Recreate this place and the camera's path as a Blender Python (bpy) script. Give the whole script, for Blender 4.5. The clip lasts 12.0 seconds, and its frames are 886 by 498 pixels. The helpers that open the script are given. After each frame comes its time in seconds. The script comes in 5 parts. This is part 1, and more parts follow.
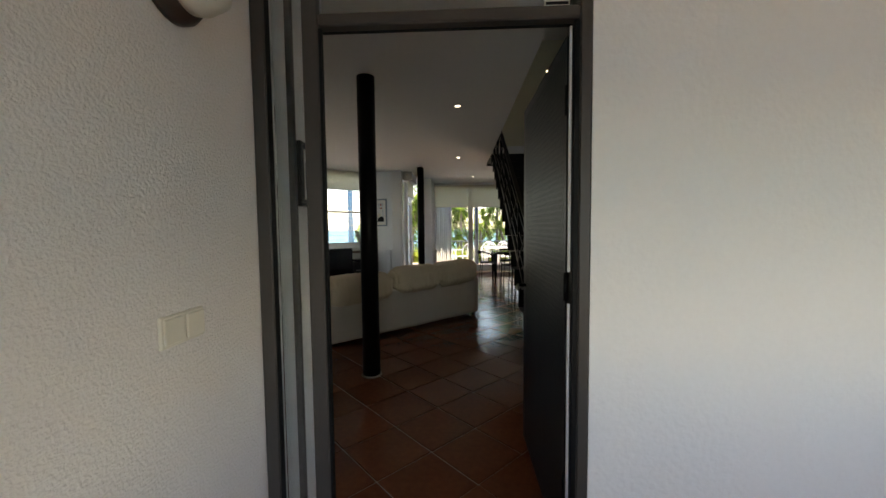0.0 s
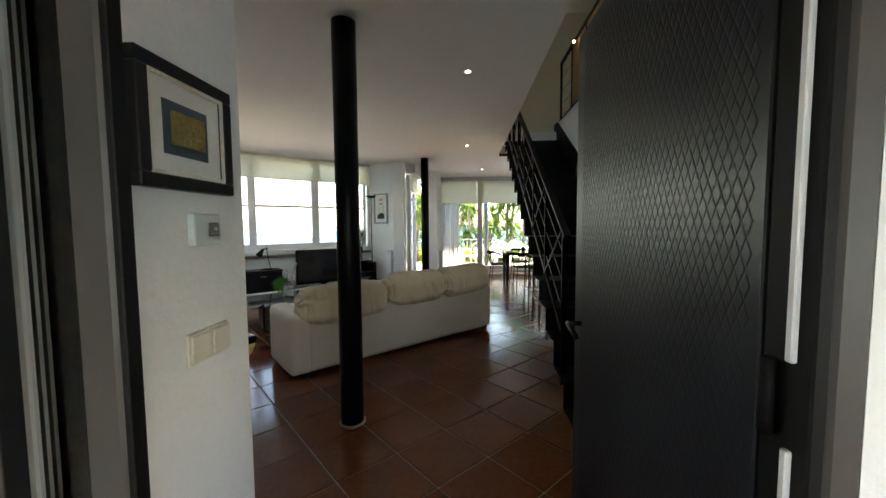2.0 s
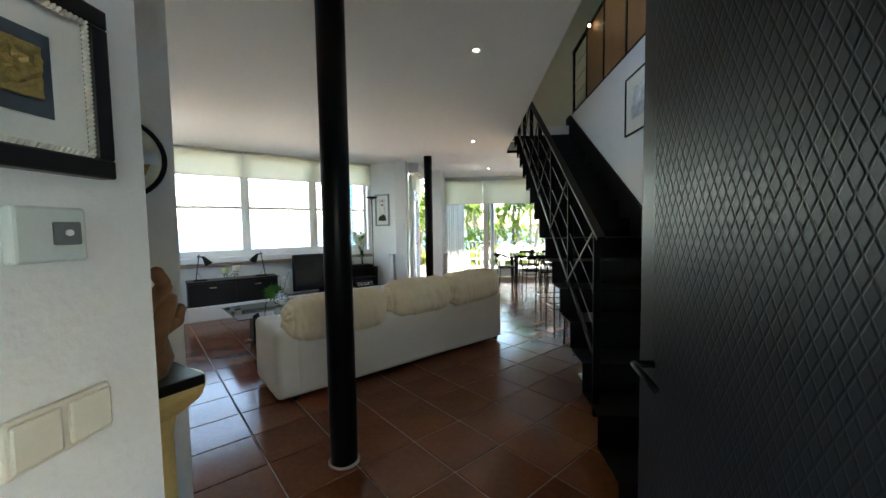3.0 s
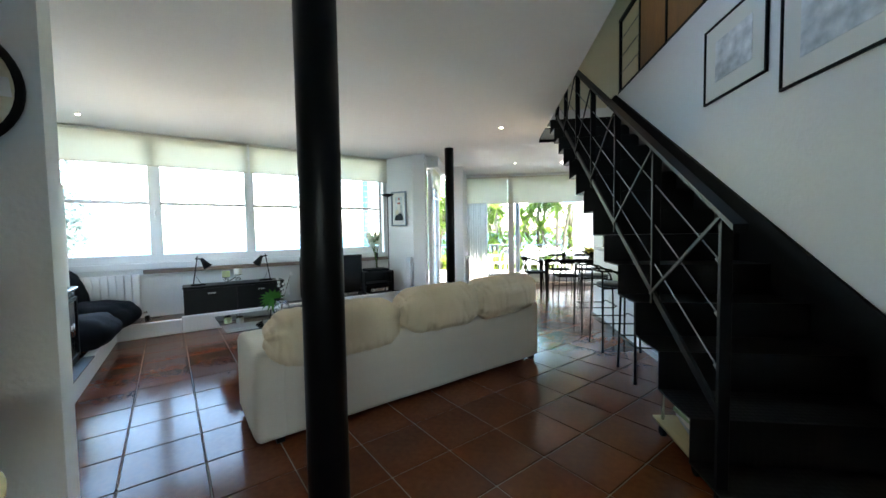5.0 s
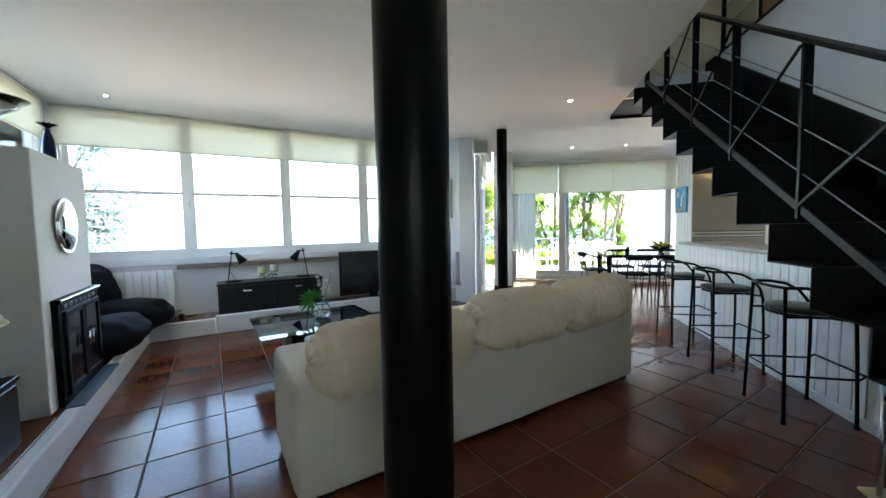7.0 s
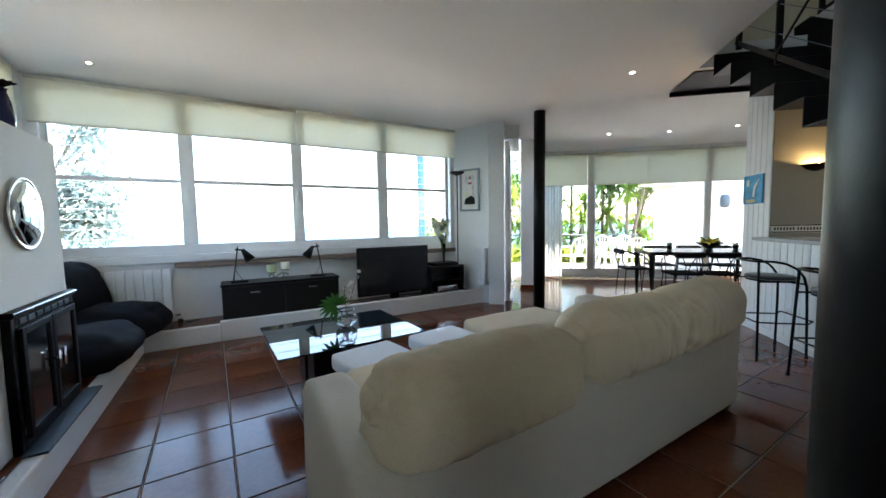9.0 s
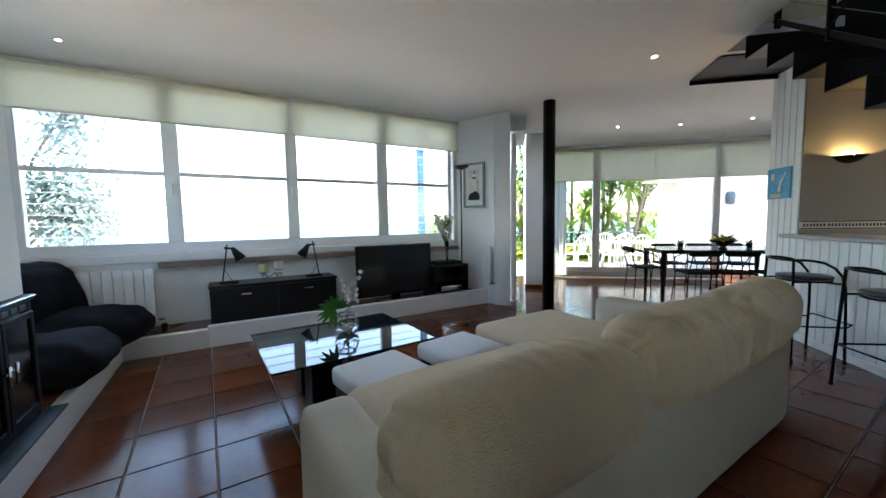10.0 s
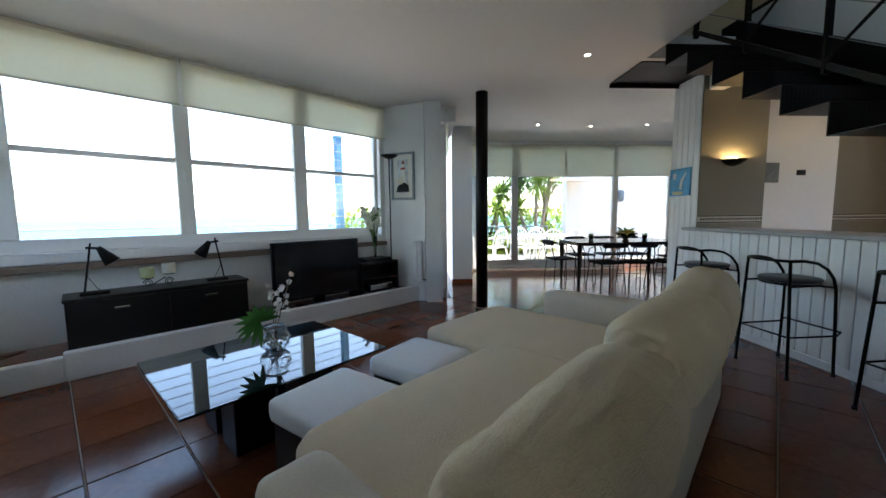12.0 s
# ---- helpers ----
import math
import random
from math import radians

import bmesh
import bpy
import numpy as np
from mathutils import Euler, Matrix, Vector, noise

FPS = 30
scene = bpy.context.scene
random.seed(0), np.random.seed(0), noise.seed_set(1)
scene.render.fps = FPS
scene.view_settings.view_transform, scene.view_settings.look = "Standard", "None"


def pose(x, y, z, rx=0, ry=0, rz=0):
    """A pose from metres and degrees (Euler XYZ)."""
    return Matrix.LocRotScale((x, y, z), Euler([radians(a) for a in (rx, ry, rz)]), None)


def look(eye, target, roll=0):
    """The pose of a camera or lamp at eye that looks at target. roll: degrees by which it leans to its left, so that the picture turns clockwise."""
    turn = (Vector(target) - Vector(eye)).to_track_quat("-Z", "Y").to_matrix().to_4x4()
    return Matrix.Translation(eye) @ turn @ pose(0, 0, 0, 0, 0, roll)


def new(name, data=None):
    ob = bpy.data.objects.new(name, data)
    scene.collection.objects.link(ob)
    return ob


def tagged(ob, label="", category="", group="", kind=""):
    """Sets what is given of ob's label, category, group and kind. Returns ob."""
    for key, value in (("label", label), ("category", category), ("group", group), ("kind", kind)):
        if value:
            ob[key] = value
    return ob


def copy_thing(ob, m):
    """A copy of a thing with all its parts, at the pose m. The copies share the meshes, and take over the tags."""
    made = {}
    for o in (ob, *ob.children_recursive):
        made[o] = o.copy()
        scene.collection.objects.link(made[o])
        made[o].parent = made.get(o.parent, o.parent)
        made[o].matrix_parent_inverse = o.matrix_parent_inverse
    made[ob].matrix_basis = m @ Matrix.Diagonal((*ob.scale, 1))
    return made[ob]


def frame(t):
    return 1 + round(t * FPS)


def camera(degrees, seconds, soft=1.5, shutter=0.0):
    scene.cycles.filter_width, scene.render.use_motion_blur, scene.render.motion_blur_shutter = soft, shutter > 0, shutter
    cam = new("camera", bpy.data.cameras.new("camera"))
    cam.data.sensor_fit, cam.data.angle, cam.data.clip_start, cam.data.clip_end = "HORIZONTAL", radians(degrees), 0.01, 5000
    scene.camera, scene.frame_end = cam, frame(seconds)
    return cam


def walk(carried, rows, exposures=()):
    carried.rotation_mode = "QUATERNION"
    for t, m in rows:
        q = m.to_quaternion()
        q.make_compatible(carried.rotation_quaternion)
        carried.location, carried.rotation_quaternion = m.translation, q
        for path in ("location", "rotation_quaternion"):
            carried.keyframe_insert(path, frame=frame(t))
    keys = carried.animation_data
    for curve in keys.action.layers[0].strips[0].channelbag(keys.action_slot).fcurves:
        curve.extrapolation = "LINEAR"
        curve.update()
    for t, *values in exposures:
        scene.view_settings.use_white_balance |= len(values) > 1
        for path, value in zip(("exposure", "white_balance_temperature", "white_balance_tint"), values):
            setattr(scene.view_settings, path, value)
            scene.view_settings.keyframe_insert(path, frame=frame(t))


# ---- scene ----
cam = camera(101.2, 12.0)
PATH = [
    (0, (0.0, -0.254, 1.379), (1.272, 1.285, 1.264), -0.6),
    (0.5, (0.078, -0.128, 1.384), (1.344, 1.416, 1.268), -0.6),
    (1, (0.239, 0.076, 1.393), (1.501, 1.622, 1.267), -0.6),
    (1.5, (0.386, 0.234, 1.392), (1.641, 1.786, 1.265), -0.4),
    (2, (0.571, 0.407, 1.395), (1.811, 1.971, 1.265), -0.4),
    (2.5, (0.697, 0.595, 1.385), (1.932, 2.164, 1.267), -0.7),
    (3, (0.814, 0.743, 1.389), (2.037, 2.321, 1.271), -0.9),
    (5, (1.199, 1.35, 1.311), (2.34, 2.99, 1.219), -0.9),
    (5.5, (1.269, 1.508, 1.305), (2.372, 3.174, 1.202), -0.9),
    (6, (1.331, 1.67, 1.301), (2.37, 3.376, 1.195), -0.9),
    (6.5, (1.309, 1.844, 1.291), (2.319, 3.567, 1.178), -0.9),
    (7, (1.271, 2.059, 1.287), (2.277, 3.784, 1.166), -1.0),
    (9, (1.231, 2.771, 1.258), (2.23, 4.498, 1.116), -0.9),
    (9.5, (1.242, 2.913, 1.244), (2.245, 4.636, 1.096), -0.9),
    (10, (1.271, 3.079, 1.238), (2.293, 4.791, 1.086), -0.9),
    (10.5, (1.284, 3.2, 1.23), (2.346, 4.888, 1.078), -0.8),
    (11, (1.271, 3.305, 1.221), (2.414, 4.937, 1.053), -0.8),
    (11.5, (1.263, 3.395, 1.225), (2.532, 4.93, 1.049), -0.7),
    (12, (1.21, 3.501, 1.226), (2.622, 4.905, 1.038), -0.6),
]
EXPOSURES = [(0.0, 2.75, 8500, 17), (0.5, 2.8, 8600, 17), (1.5, 3.4, 8700, 15), (2.0, 3.8, 8100, 13), (2.5, 4.05, 7600, 11), (3.2, 4.15, 7300, 9), (5.0, 4.45, 6800, 6), (7.0, 4.2, 6800, 7), (9.0, 3.88, 6850, 10), (10.0, 3.65, 6850, 10), (12.0, 3.3, 6800, 10)]
walk(cam, [(t, look(e, g, r)) for t, e, g, r in PATH], EXPOSURES)
SKY_STRENGTH, SUN_STRENGTH = 0.15, 3.0

# ---- world and light ----
world = bpy.data.worlds.new("world")
scene.world = world
world.use_nodes = True
wn = world.node_tree.nodes
sky = wn.new("ShaderNodeTexSky")
sky.sky_type = "NISHITA"
sky.sun_disc = False
SUN_EL, SUN_AZ = radians(60), radians(104)
sky.sun_elevation, sky.sun_rotation = SUN_EL, SUN_AZ
wn["Background"].inputs[1].default_value = SKY_STRENGTH
world.node_tree.links.new(sky.outputs[0], wn["Background"].inputs[0])
sun = new("sun", bpy.data.lights.new("sun", "SUN"))
sun.data.energy, sun.data.angle, sun.data.color = SUN_STRENGTH, radians(0.5), (1.0, 0.95, 0.87)
sun_dir = Vector((math.sin(SUN_AZ) * math.cos(SUN_EL), math.cos(SUN_AZ) * math.cos(SUN_EL), math.sin(SUN_EL)))
sun.matrix_world = look(sun_dir * 30, (0, 0, 0))

# ---- materials ----
def material(name, colour, rough=0.6, metal=0.0, grain=60.0, vary=0.12, bump=0.15, blotch=1.5, alt=None, spec=None, stretch=None, coat=0.0):
    m = bpy.data.materials.new(name)
    m.use_nodes = True
    nt, p = m.node_tree, m.node_tree.nodes["Principled BSDF"]
    L = nt.links.new
    tc = nt.nodes.new("ShaderNodeTexCoord")
    src = tc.outputs["Object"]
    if stretch:
        mp = nt.nodes.new("ShaderNodeMapping")
        mp.inputs["Scale"].default_value = stretch
        L(src, mp.inputs[0])
        src = mp.outputs[0]
    fine, big = nt.nodes.new("ShaderNodeTexNoise"), nt.nodes.new("ShaderNodeTexNoise")
    for n, sc, d in ((fine, grain, 6), (big, blotch, 3)):
        n.inputs["Scale"].default_value, n.inputs["Detail"].default_value = sc, d
        L(src, n.inputs["Vector"])
    add = nt.nodes.new("ShaderNodeMath")
    add.operation = "ADD"
    L(fine.outputs[0], add.inputs[0])
    L(big.outputs[0], add.inputs[1])
    info = nt.nodes.new("ShaderNodeObjectInfo")
    rnd = nt.nodes.new("ShaderNodeMath")
    rnd.operation = "MULTIPLY_ADD"
    rnd.inputs[1].default_value = 0.25
    L(info.outputs["Random"], rnd.inputs[0])
    L(add.outputs[0], rnd.inputs[2])
    ramp = nt.nodes.new("ShaderNodeMapRange")
    ramp.inputs[1].default_value, ramp.inputs[2].default_value = 0.6, 1.6
    L(rnd.outputs[0], ramp.inputs[0])
    mix = nt.nodes.new("ShaderNodeMix")
    mix.data_type = "RGBA"
    lo = [c * (1 - vary) for c in colour]
    hi = [min(1, c * (1 + vary)) for c in (alt or colour)]
    mix.inputs[6].default_value, mix.inputs[7].default_value = (*lo, 1), (*hi, 1)
    L(ramp.outputs[0], mix.inputs[0])
    L(mix.outputs[2], p.inputs["Base Color"])
    p.inputs["Roughness"].default_value, p.inputs["Metallic"].default_value = rough, metal
    rr = nt.nodes.new("ShaderNodeMapRange")
    rr.inputs[3].default_value, rr.inputs[4].default_value = max(0.02, rough * 0.8), min(1, rough * 1.2)
    L(big.outputs[0], rr.inputs[0])
    L(rr.outputs[0], p.inputs["Roughness"])
    if spec is not None:
        p.inputs["Specular IOR Level"].default_value = spec
    p.inputs["Coat Weight"].default_value = coat
    if bump:
        b = nt.nodes.new("ShaderNodeBump")
        b.inputs["Strength"].default_value, b.inputs["Distance"].default_value = bump, 0.01
        L(fine.outputs[0], b.inputs["Height"])
        L(b.outputs[0], p.inputs["Normal"])
    return m


def glass(name, tint=(1, 1, 1), rough=0.0):
    m = bpy.data.materials.new(name)
    m.use_nodes = True
    p = m.node_tree.nodes["Principled BSDF"]
    p.inputs["Base Color"].default_value = (*tint, 1)
    p.inputs["Transmission Weight"].default_value, p.inputs["Roughness"].default_value, p.inputs["IOR"].default_value = 1, rough, 1.45
    return m


def thin_glass(name, tint=(0.96, 0.98, 0.98), gloss=0.06):
    m = bpy.data.materials.new(name)
    m.use_nodes = True
    nt = m.node_tree
    nt.nodes.remove(nt.nodes["Principled BSDF"])
    t, g, mx = nt.nodes.new("ShaderNodeBsdfTransparent"), nt.nodes.new("ShaderNodeBsdfGlossy"), nt.nodes.new("ShaderNodeMixShader")
    t.inputs[0].default_value = (*tint, 1)
    g.inputs["Roughness"].default_value = 0.01
    lw = nt.nodes.new("ShaderNodeFresnel")
    lw.inputs[0].default_value = 1.35
    nt.links.new(lw.outputs[0], mx.inputs[0])
    nt.links.new(t.outputs[0], mx.inputs[1])
    nt.links.new(g.outputs[0], mx.inputs[2])
    nt.links.new(mx.outputs[0], nt.nodes["Material Output"].inputs[0])
    return m


def cloth_blind(name, colour, through_light):
    m = bpy.data.materials.new(name)
    m.use_nodes = True
    nt = m.node_tree
    nt.nodes.remove(nt.nodes["Principled BSDF"])
    d, t, mx = nt.nodes.new("ShaderNodeBsdfDiffuse"), nt.nodes.new("ShaderNodeBsdfTranslucent"), nt.nodes.new("ShaderNodeMixShader")
    tc, w = nt.nodes.new("ShaderNodeTexCoord"), nt.nodes.new("ShaderNodeTexNoise")
    mp = nt.nodes.new("ShaderNodeMapping")
    mp.inputs["Scale"].default_value = (40, 40, 3)
    w.inputs["Scale"].default_value = 6
    nt.links.new(tc.outputs["Object"], mp.inputs[0])
    nt.links.new(mp.outputs[0], w.inputs["Vector"])
    c = nt.nodes.new("ShaderNodeMix")
    c.data_type = "RGBA"
    c.inputs[6].default_value, c.inputs[7].default_value = (*[v * 0.93 for v in colour], 1), (*colour, 1)
    nt.links.new(w.outputs[0], c.inputs[0])
    nt.links.new(c.outputs[2], d.inputs[0])
    nt.links.new(c.outputs[2], t.inputs[0])
    mx.inputs[0].default_value = through_light
    nt.links.new(d.outputs[0], mx.inputs[1])
    nt.links.new(t.outputs[0], mx.inputs[2])
    nt.links.new(mx.outputs[0], nt.nodes["Material Output"].inputs[0])
    return m


def glow(name, colour, strength):
    m = bpy.data.materials.new(name)
    m.use_nodes = True
    p = m.node_tree.nodes["Principled BSDF"]
    p.inputs["Emission Color"].default_value, p.inputs["Emission Strength"].default_value = (*colour, 1), strength
    return m


M_PLASTER = material("white_plaster", (0.80, 0.80, 0.79), 0.85, grain=45, vary=0.03, bump=0.25)
M_STUCCO = material("rough_stucco", (0.72, 0.69, 0.66), 0.95, grain=130, vary=0.05, bump=0.55)
M_CEIL = material("ceiling_paint", (0.80, 0.79, 0.78), 0.9, grain=30, vary=0.02, bump=0.06)
M_CREAM = material("cream_paint", (0.74, 0.68, 0.52), 0.9, grain=40, vary=0.03, bump=0.1)
M_TAUPE = material("taupe_paint", (0.235, 0.222, 0.178), 0.85, grain=40, vary=0.04, bump=0.1)
M_TILE = material("terracotta_tile", (0.128, 0.038, 0.015), 0.15, grain=26, vary=0.22, bump=0.05, blotch=2.2, alt=(0.18, 0.058, 0.023), spec=0.28)
M_GROUT = material("grout", (0.30, 0.22, 0.17), 0.8, grain=90, vary=0.15, bump=0.3)
M_WHITE = material("white_lacquer", (0.82, 0.82, 0.82), 0.35, grain=20, vary=0.02, bump=0.02)
M_STONE = material("brown_stone_sill", (0.22, 0.16, 0.13), 0.45, grain=60, vary=0.3, bump=0.1)
M_GRANITE = material("grey_granite", (0.42, 0.42, 0.43), 0.3, grain=220, vary=0.35, bump=0.05)
M_STEEL = material("black_steel", (0.0045, 0.0045, 0.005), 0.55, metal=0.0, grain=120, vary=0.3, bump=0.08, spec=0.18)
M_TREAD = material("chequered_black_steel", (0.003, 0.003, 0.0034), 0.42, grain=120, vary=0.3, bump=0.05, spec=0.22)
tn = M_TREAD.node_tree
tb_, tv_, tx_ = tn.nodes.new("ShaderNodeBump"), tn.nodes.new("ShaderNodeTexVoronoi"), tn.nodes.new("ShaderNodeTexCoord")
tv_.inputs["Scale"].default_value, tv_.inputs["Randomness"].default_value = 36, 0.15
tb_.inputs["Strength"].default_value, tb_.inputs["Distance"].default_value = 0.5, 0.004
tn.links.new(tx_.outputs["Object"], tv_.inputs["Vector"])
tn.links.new(tv_.outputs["Distance"], tb_.inputs["Height"])
tn.links.new(tb_.outputs[0], tn.nodes["Principled BSDF"].inputs["Normal"])
M_STEELGLOSS = material("black_gloss_paint", (0.0035, 0.0035, 0.004), 0.36, grain=80, vary=0.2, bump=0.03, spec=0.13)
M_FRAME = material("brown_grey_frame_paint", (0.050, 0.044, 0.040), 0.45, grain=50, vary=0.1, bump=0.05)
M_DOOR = material("dark_door_paint", (0.010, 0.013, 0.017), 0.34, grain=60, vary=0.15, bump=0.05, spec=0.35)
M_SOFA = material("cream_slipcover", (0.61, 0.53, 0.42), 0.95, grain=170, vary=0.08, bump=0.5, blotch=3, stretch=(0.5, 1.6, 1.6))
M_OTT = material("white_ottoman_fabric", (0.80, 0.80, 0.80), 0.95, grain=260, vary=0.06, bump=0.35)
M_CUSHION = material("cream_crinkled_cover", (0.69, 0.555, 0.375), 0.95, grain=150, vary=0.10, bump=0.7, blotch=3, stretch=(0.45, 1.7, 1.7))
M_BLACKFAB = material("black_fabric", (0.007, 0.008, 0.011), 0.9, grain=250, vary=0.3, bump=0.3, spec=0.2)
M_SEAT = material("grey_black_vinyl", (0.035, 0.04, 0.045), 0.35, grain=140, vary=0.2, bump=0.1, spec=0.5)
M_BLACKWOOD = material("black_wood", (0.006, 0.0055, 0.0055), 0.35, grain=30, vary=0.25, bump=0.05, spec=0.3)
M_SCREEN = material("black_screen", (0.008, 0.008, 0.010), 0.12, grain=10, vary=0.1, bump=0)
M_CHROME = material("chrome", (0.75, 0.76, 0.78), 0.15, metal=1, grain=40, vary=0.05, bump=0.02)
M_BRASS = material("antique_gold", (0.42, 0.31, 0.12), 0.4, metal=0.8, grain=90, vary=0.35, bump=0.8)
M_PANE = thin_glass("window_glass")
M_TGLASS = thin_glass("table_glass", (0.55, 0.66, 0.64))
M_GLASS = glass("clear_glass", (0.97, 0.98, 0.98))
M_BLIND = cloth_blind("roller_blind_cloth", (0.86, 0.84, 0.74), 0.5)
M_SHEER = cloth_blind("sheer_cloth", (0.85, 0.86, 0.84), 0.55)
M_LEAF = cloth_blind("leaf_green", (0.23, 0.33, 0.07), 0.5)
M_LEAFY = cloth_blind("leaf_yellow_green", (0.36, 0.44, 0.09), 0.5)
M_LEAF2 = cloth_blind("leaf_dark_green", (0.09, 0.17, 0.05), 0.45)
# haze and glare are put into this pale bluish leaf colour
M_HAZELEAF = cloth_blind("haze_pale_leaf", (0.25, 0.32, 0.31), 0.4)
M_BARK = material("bark", (0.20, 0.16, 0.12), 0.9, grain=40, vary=0.4, bump=0.8)
M_WOOD = material("honey_wood", (0.30, 0.15, 0.06), 0.5, grain=12, vary=0.3, bump=0.1, stretch=(8, 8, 1))
M_PALEWOOD = material("pale_wood", (0.62, 0.50, 0.26), 0.5, grain=12, vary=0.15, bump=0.05, stretch=(1, 8, 8))
M_YELLOW = material("aged_yellow_paint", (0.60, 0.44, 0.17), 0.7, grain=40, vary=0.2, bump=0.2)
M_CLAY = material("brown_clay", (0.20, 0.10, 0.045), 0.75, grain=40, vary=0.35, bump=0.5)
M_PETAL = material("white_petal", (0.82, 0.80, 0.80), 0.6, grain=60, vary=0.05, bump=0.1)
M_YPETAL = material("yellow_petal", (0.72, 0.56, 0.06), 0.6, grain=60, vary=0.25, bump=0.1)
M_PLASTICW = material("white_plastic", (0.80, 0.80, 0.79), 0.4, grain=30, vary=0.04, bump=0.02)
M_IVORY = material("ivory_plastic", (0.70, 0.66, 0.56), 0.4, grain=30, vary=0.04, bump=0.03)
M_PAPER = material("white_mat_board", (0.78, 0.76, 0.70), 0.9, grain=200, vary=0.03, bump=0.05)
M_BLUE = material("blue_paint", (0.06, 0.28, 0.55), 0.6, grain=12, vary=0.3, bump=0.1, alt=(0.12, 0.42, 0.66))
M_WIRE = material("grey_steel_wire", (0.22, 0.23, 0.245), 0.5)
# white stucco with its colour lowered so the sunlit wing does not burn out
M_WINGDIM = material("dimmed_wing_stucco", (0.55, 0.53, 0.50), 0.95, grain=60, vary=0.06, bump=0.6)
M_BLUEPOST = material("blue_post_paint", (0.05, 0.16, 0.27), 0.6, grain=30, vary=0.2, bump=0.1)
M_ART = material("watercolour", (0.30, 0.34, 0.33), 0.85, grain=9, vary=0.7, bump=0.05, blotch=7, alt=(0.75, 0.72, 0.62))
M_ART2 = material("sea_watercolour", (0.16, 0.30, 0.32), 0.85, grain=9, vary=0.6, bump=0.05, blotch=6, alt=(0.62, 0.70, 0.70))
M_SHADE = cloth_blind("lampshade_cloth", (0.78, 0.70, 0.55), 0.3)
M_LAMP = glow("lamp_glow", (1.0, 0.93, 0.82), 5)
M_TERRACE = material("terrace_paving", (0.34, 0.30, 0.26), 0.8, grain=40, vary=0.2, bump=0.2)
M_SEA = material("sea_water", (0.025, 0.12, 0.17), 0.45, grain=0.02, vary=0.15, bump=0.0, blotch=0.002, spec=0.2)
M_EARTH = material("dry_soil", (0.20, 0.16, 0.10), 0.95, grain=8, vary=0.3, bump=0.4)
M_CANDLE = material("green_wax", (0.55, 0.58, 0.30), 0.5, grain=30, vary=0.1, bump=0.05)
M_CANDLEW = material("ivory_wax", (0.72, 0.67, 0.55), 0.5, grain=30, vary=0.1, bump=0.05)
M_DARKBLUE = material("cobalt_glass_paint", (0.012, 0.016, 0.07), 0.2, grain=30, vary=0.2, bump=0.02)
M_BORDER = material("patterned_border_tile", (0.55, 0.52, 0.45), 0.3, grain=60, vary=0.1, bump=0.05)
M_DARKMETAL = material("dark_blue_grey_metal", (0.05, 0.07, 0.09), 0.4, grain=30, vary=0.2, bump=0.05)

# ---- building helpers ----
U48 = pose(0, 0, 0, 0, 0, 48)


def sr(s, r, z=0.0, turn=0.0):
    """Pose in the frame of the entrance and stairs: s along the stairs, r to their right."""
    return U48 @ pose(s, -r, z, 0, 0, turn)


def box(bm, x0, x1, y0, y1, z0, z1, bevel=0.0, seg=1):
    vs = [bm.verts.new((x, y, z)) for x in (x0, x1) for y in (y0, y1) for z in (z0, z1)]
    fs = [bm.faces.new([vs[i] for i in f]) for f in ((0, 1, 3, 2), (4, 6, 7, 5), (0, 4, 5, 1), (2, 3, 7, 6), (0, 2, 6, 4), (1, 5, 7, 3))]
    if bevel:
        bmesh.ops.bevel(bm, geom=list({e for f in fs for e in f.edges}), offset=bevel, segments=seg, affect="EDGES", profile=0.5)
    return bm


def rod(bm, p, q, r, n=8, r2=None):
    p, q = Vector(p), Vector(q)
    d = (q - p)
    m = d.to_track_quat("Z", "Y").to_matrix()
    a, b = [], []
    for i in range(n):
        w = Vector((math.cos(2 * math.pi * i / n), math.sin(2 * math.pi * i / n), 0))
        a.append(bm.verts.new(p + m @ (w * r)))
        b.append(bm.verts.new(q + m @ (w * (r if r2 is None else r2))))
    for i in range(n):
        f = bm.faces.new((a[i], a[(i + 1) % n], b[(i + 1) % n], b[i]))
        f.smooth = n > 6
    bm.faces.new(a[::-1])
    bm.faces.new(b)
    return bm


def tube(bm, pts, r, n=8):
    """A bent round bar through points."""
    pts = [Vector(p) for p in pts]
    rings = []
    for i, p in enumerate(pts):
        d = (pts[min(i + 1, len(pts) - 1)] - pts[max(i - 1, 0)]).normalized()
        m = d.to_track_quat("Z", "Y").to_matrix()
        rings.append([bm.verts.new(p + m @ Vector((math.cos(2 * math.pi * k / n) * r, math.sin(2 * math.pi * k / n) * r, 0))) for k in range(n)])
    for a, b in zip(rings, rings[1:]):
        best = min(range(n), key=lambda o: sum((a[k].co - b[(k + o) % n].co).length for k in range(n)))
        for k in range(n):
            bm.faces.new((a[k], a[(k + 1) % n], b[(k + 1 + best) % n], b[(k + best) % n])).smooth = True
    bm.faces.new(rings[0][::-1])
    bm.faces.new(rings[-1])
    return bm


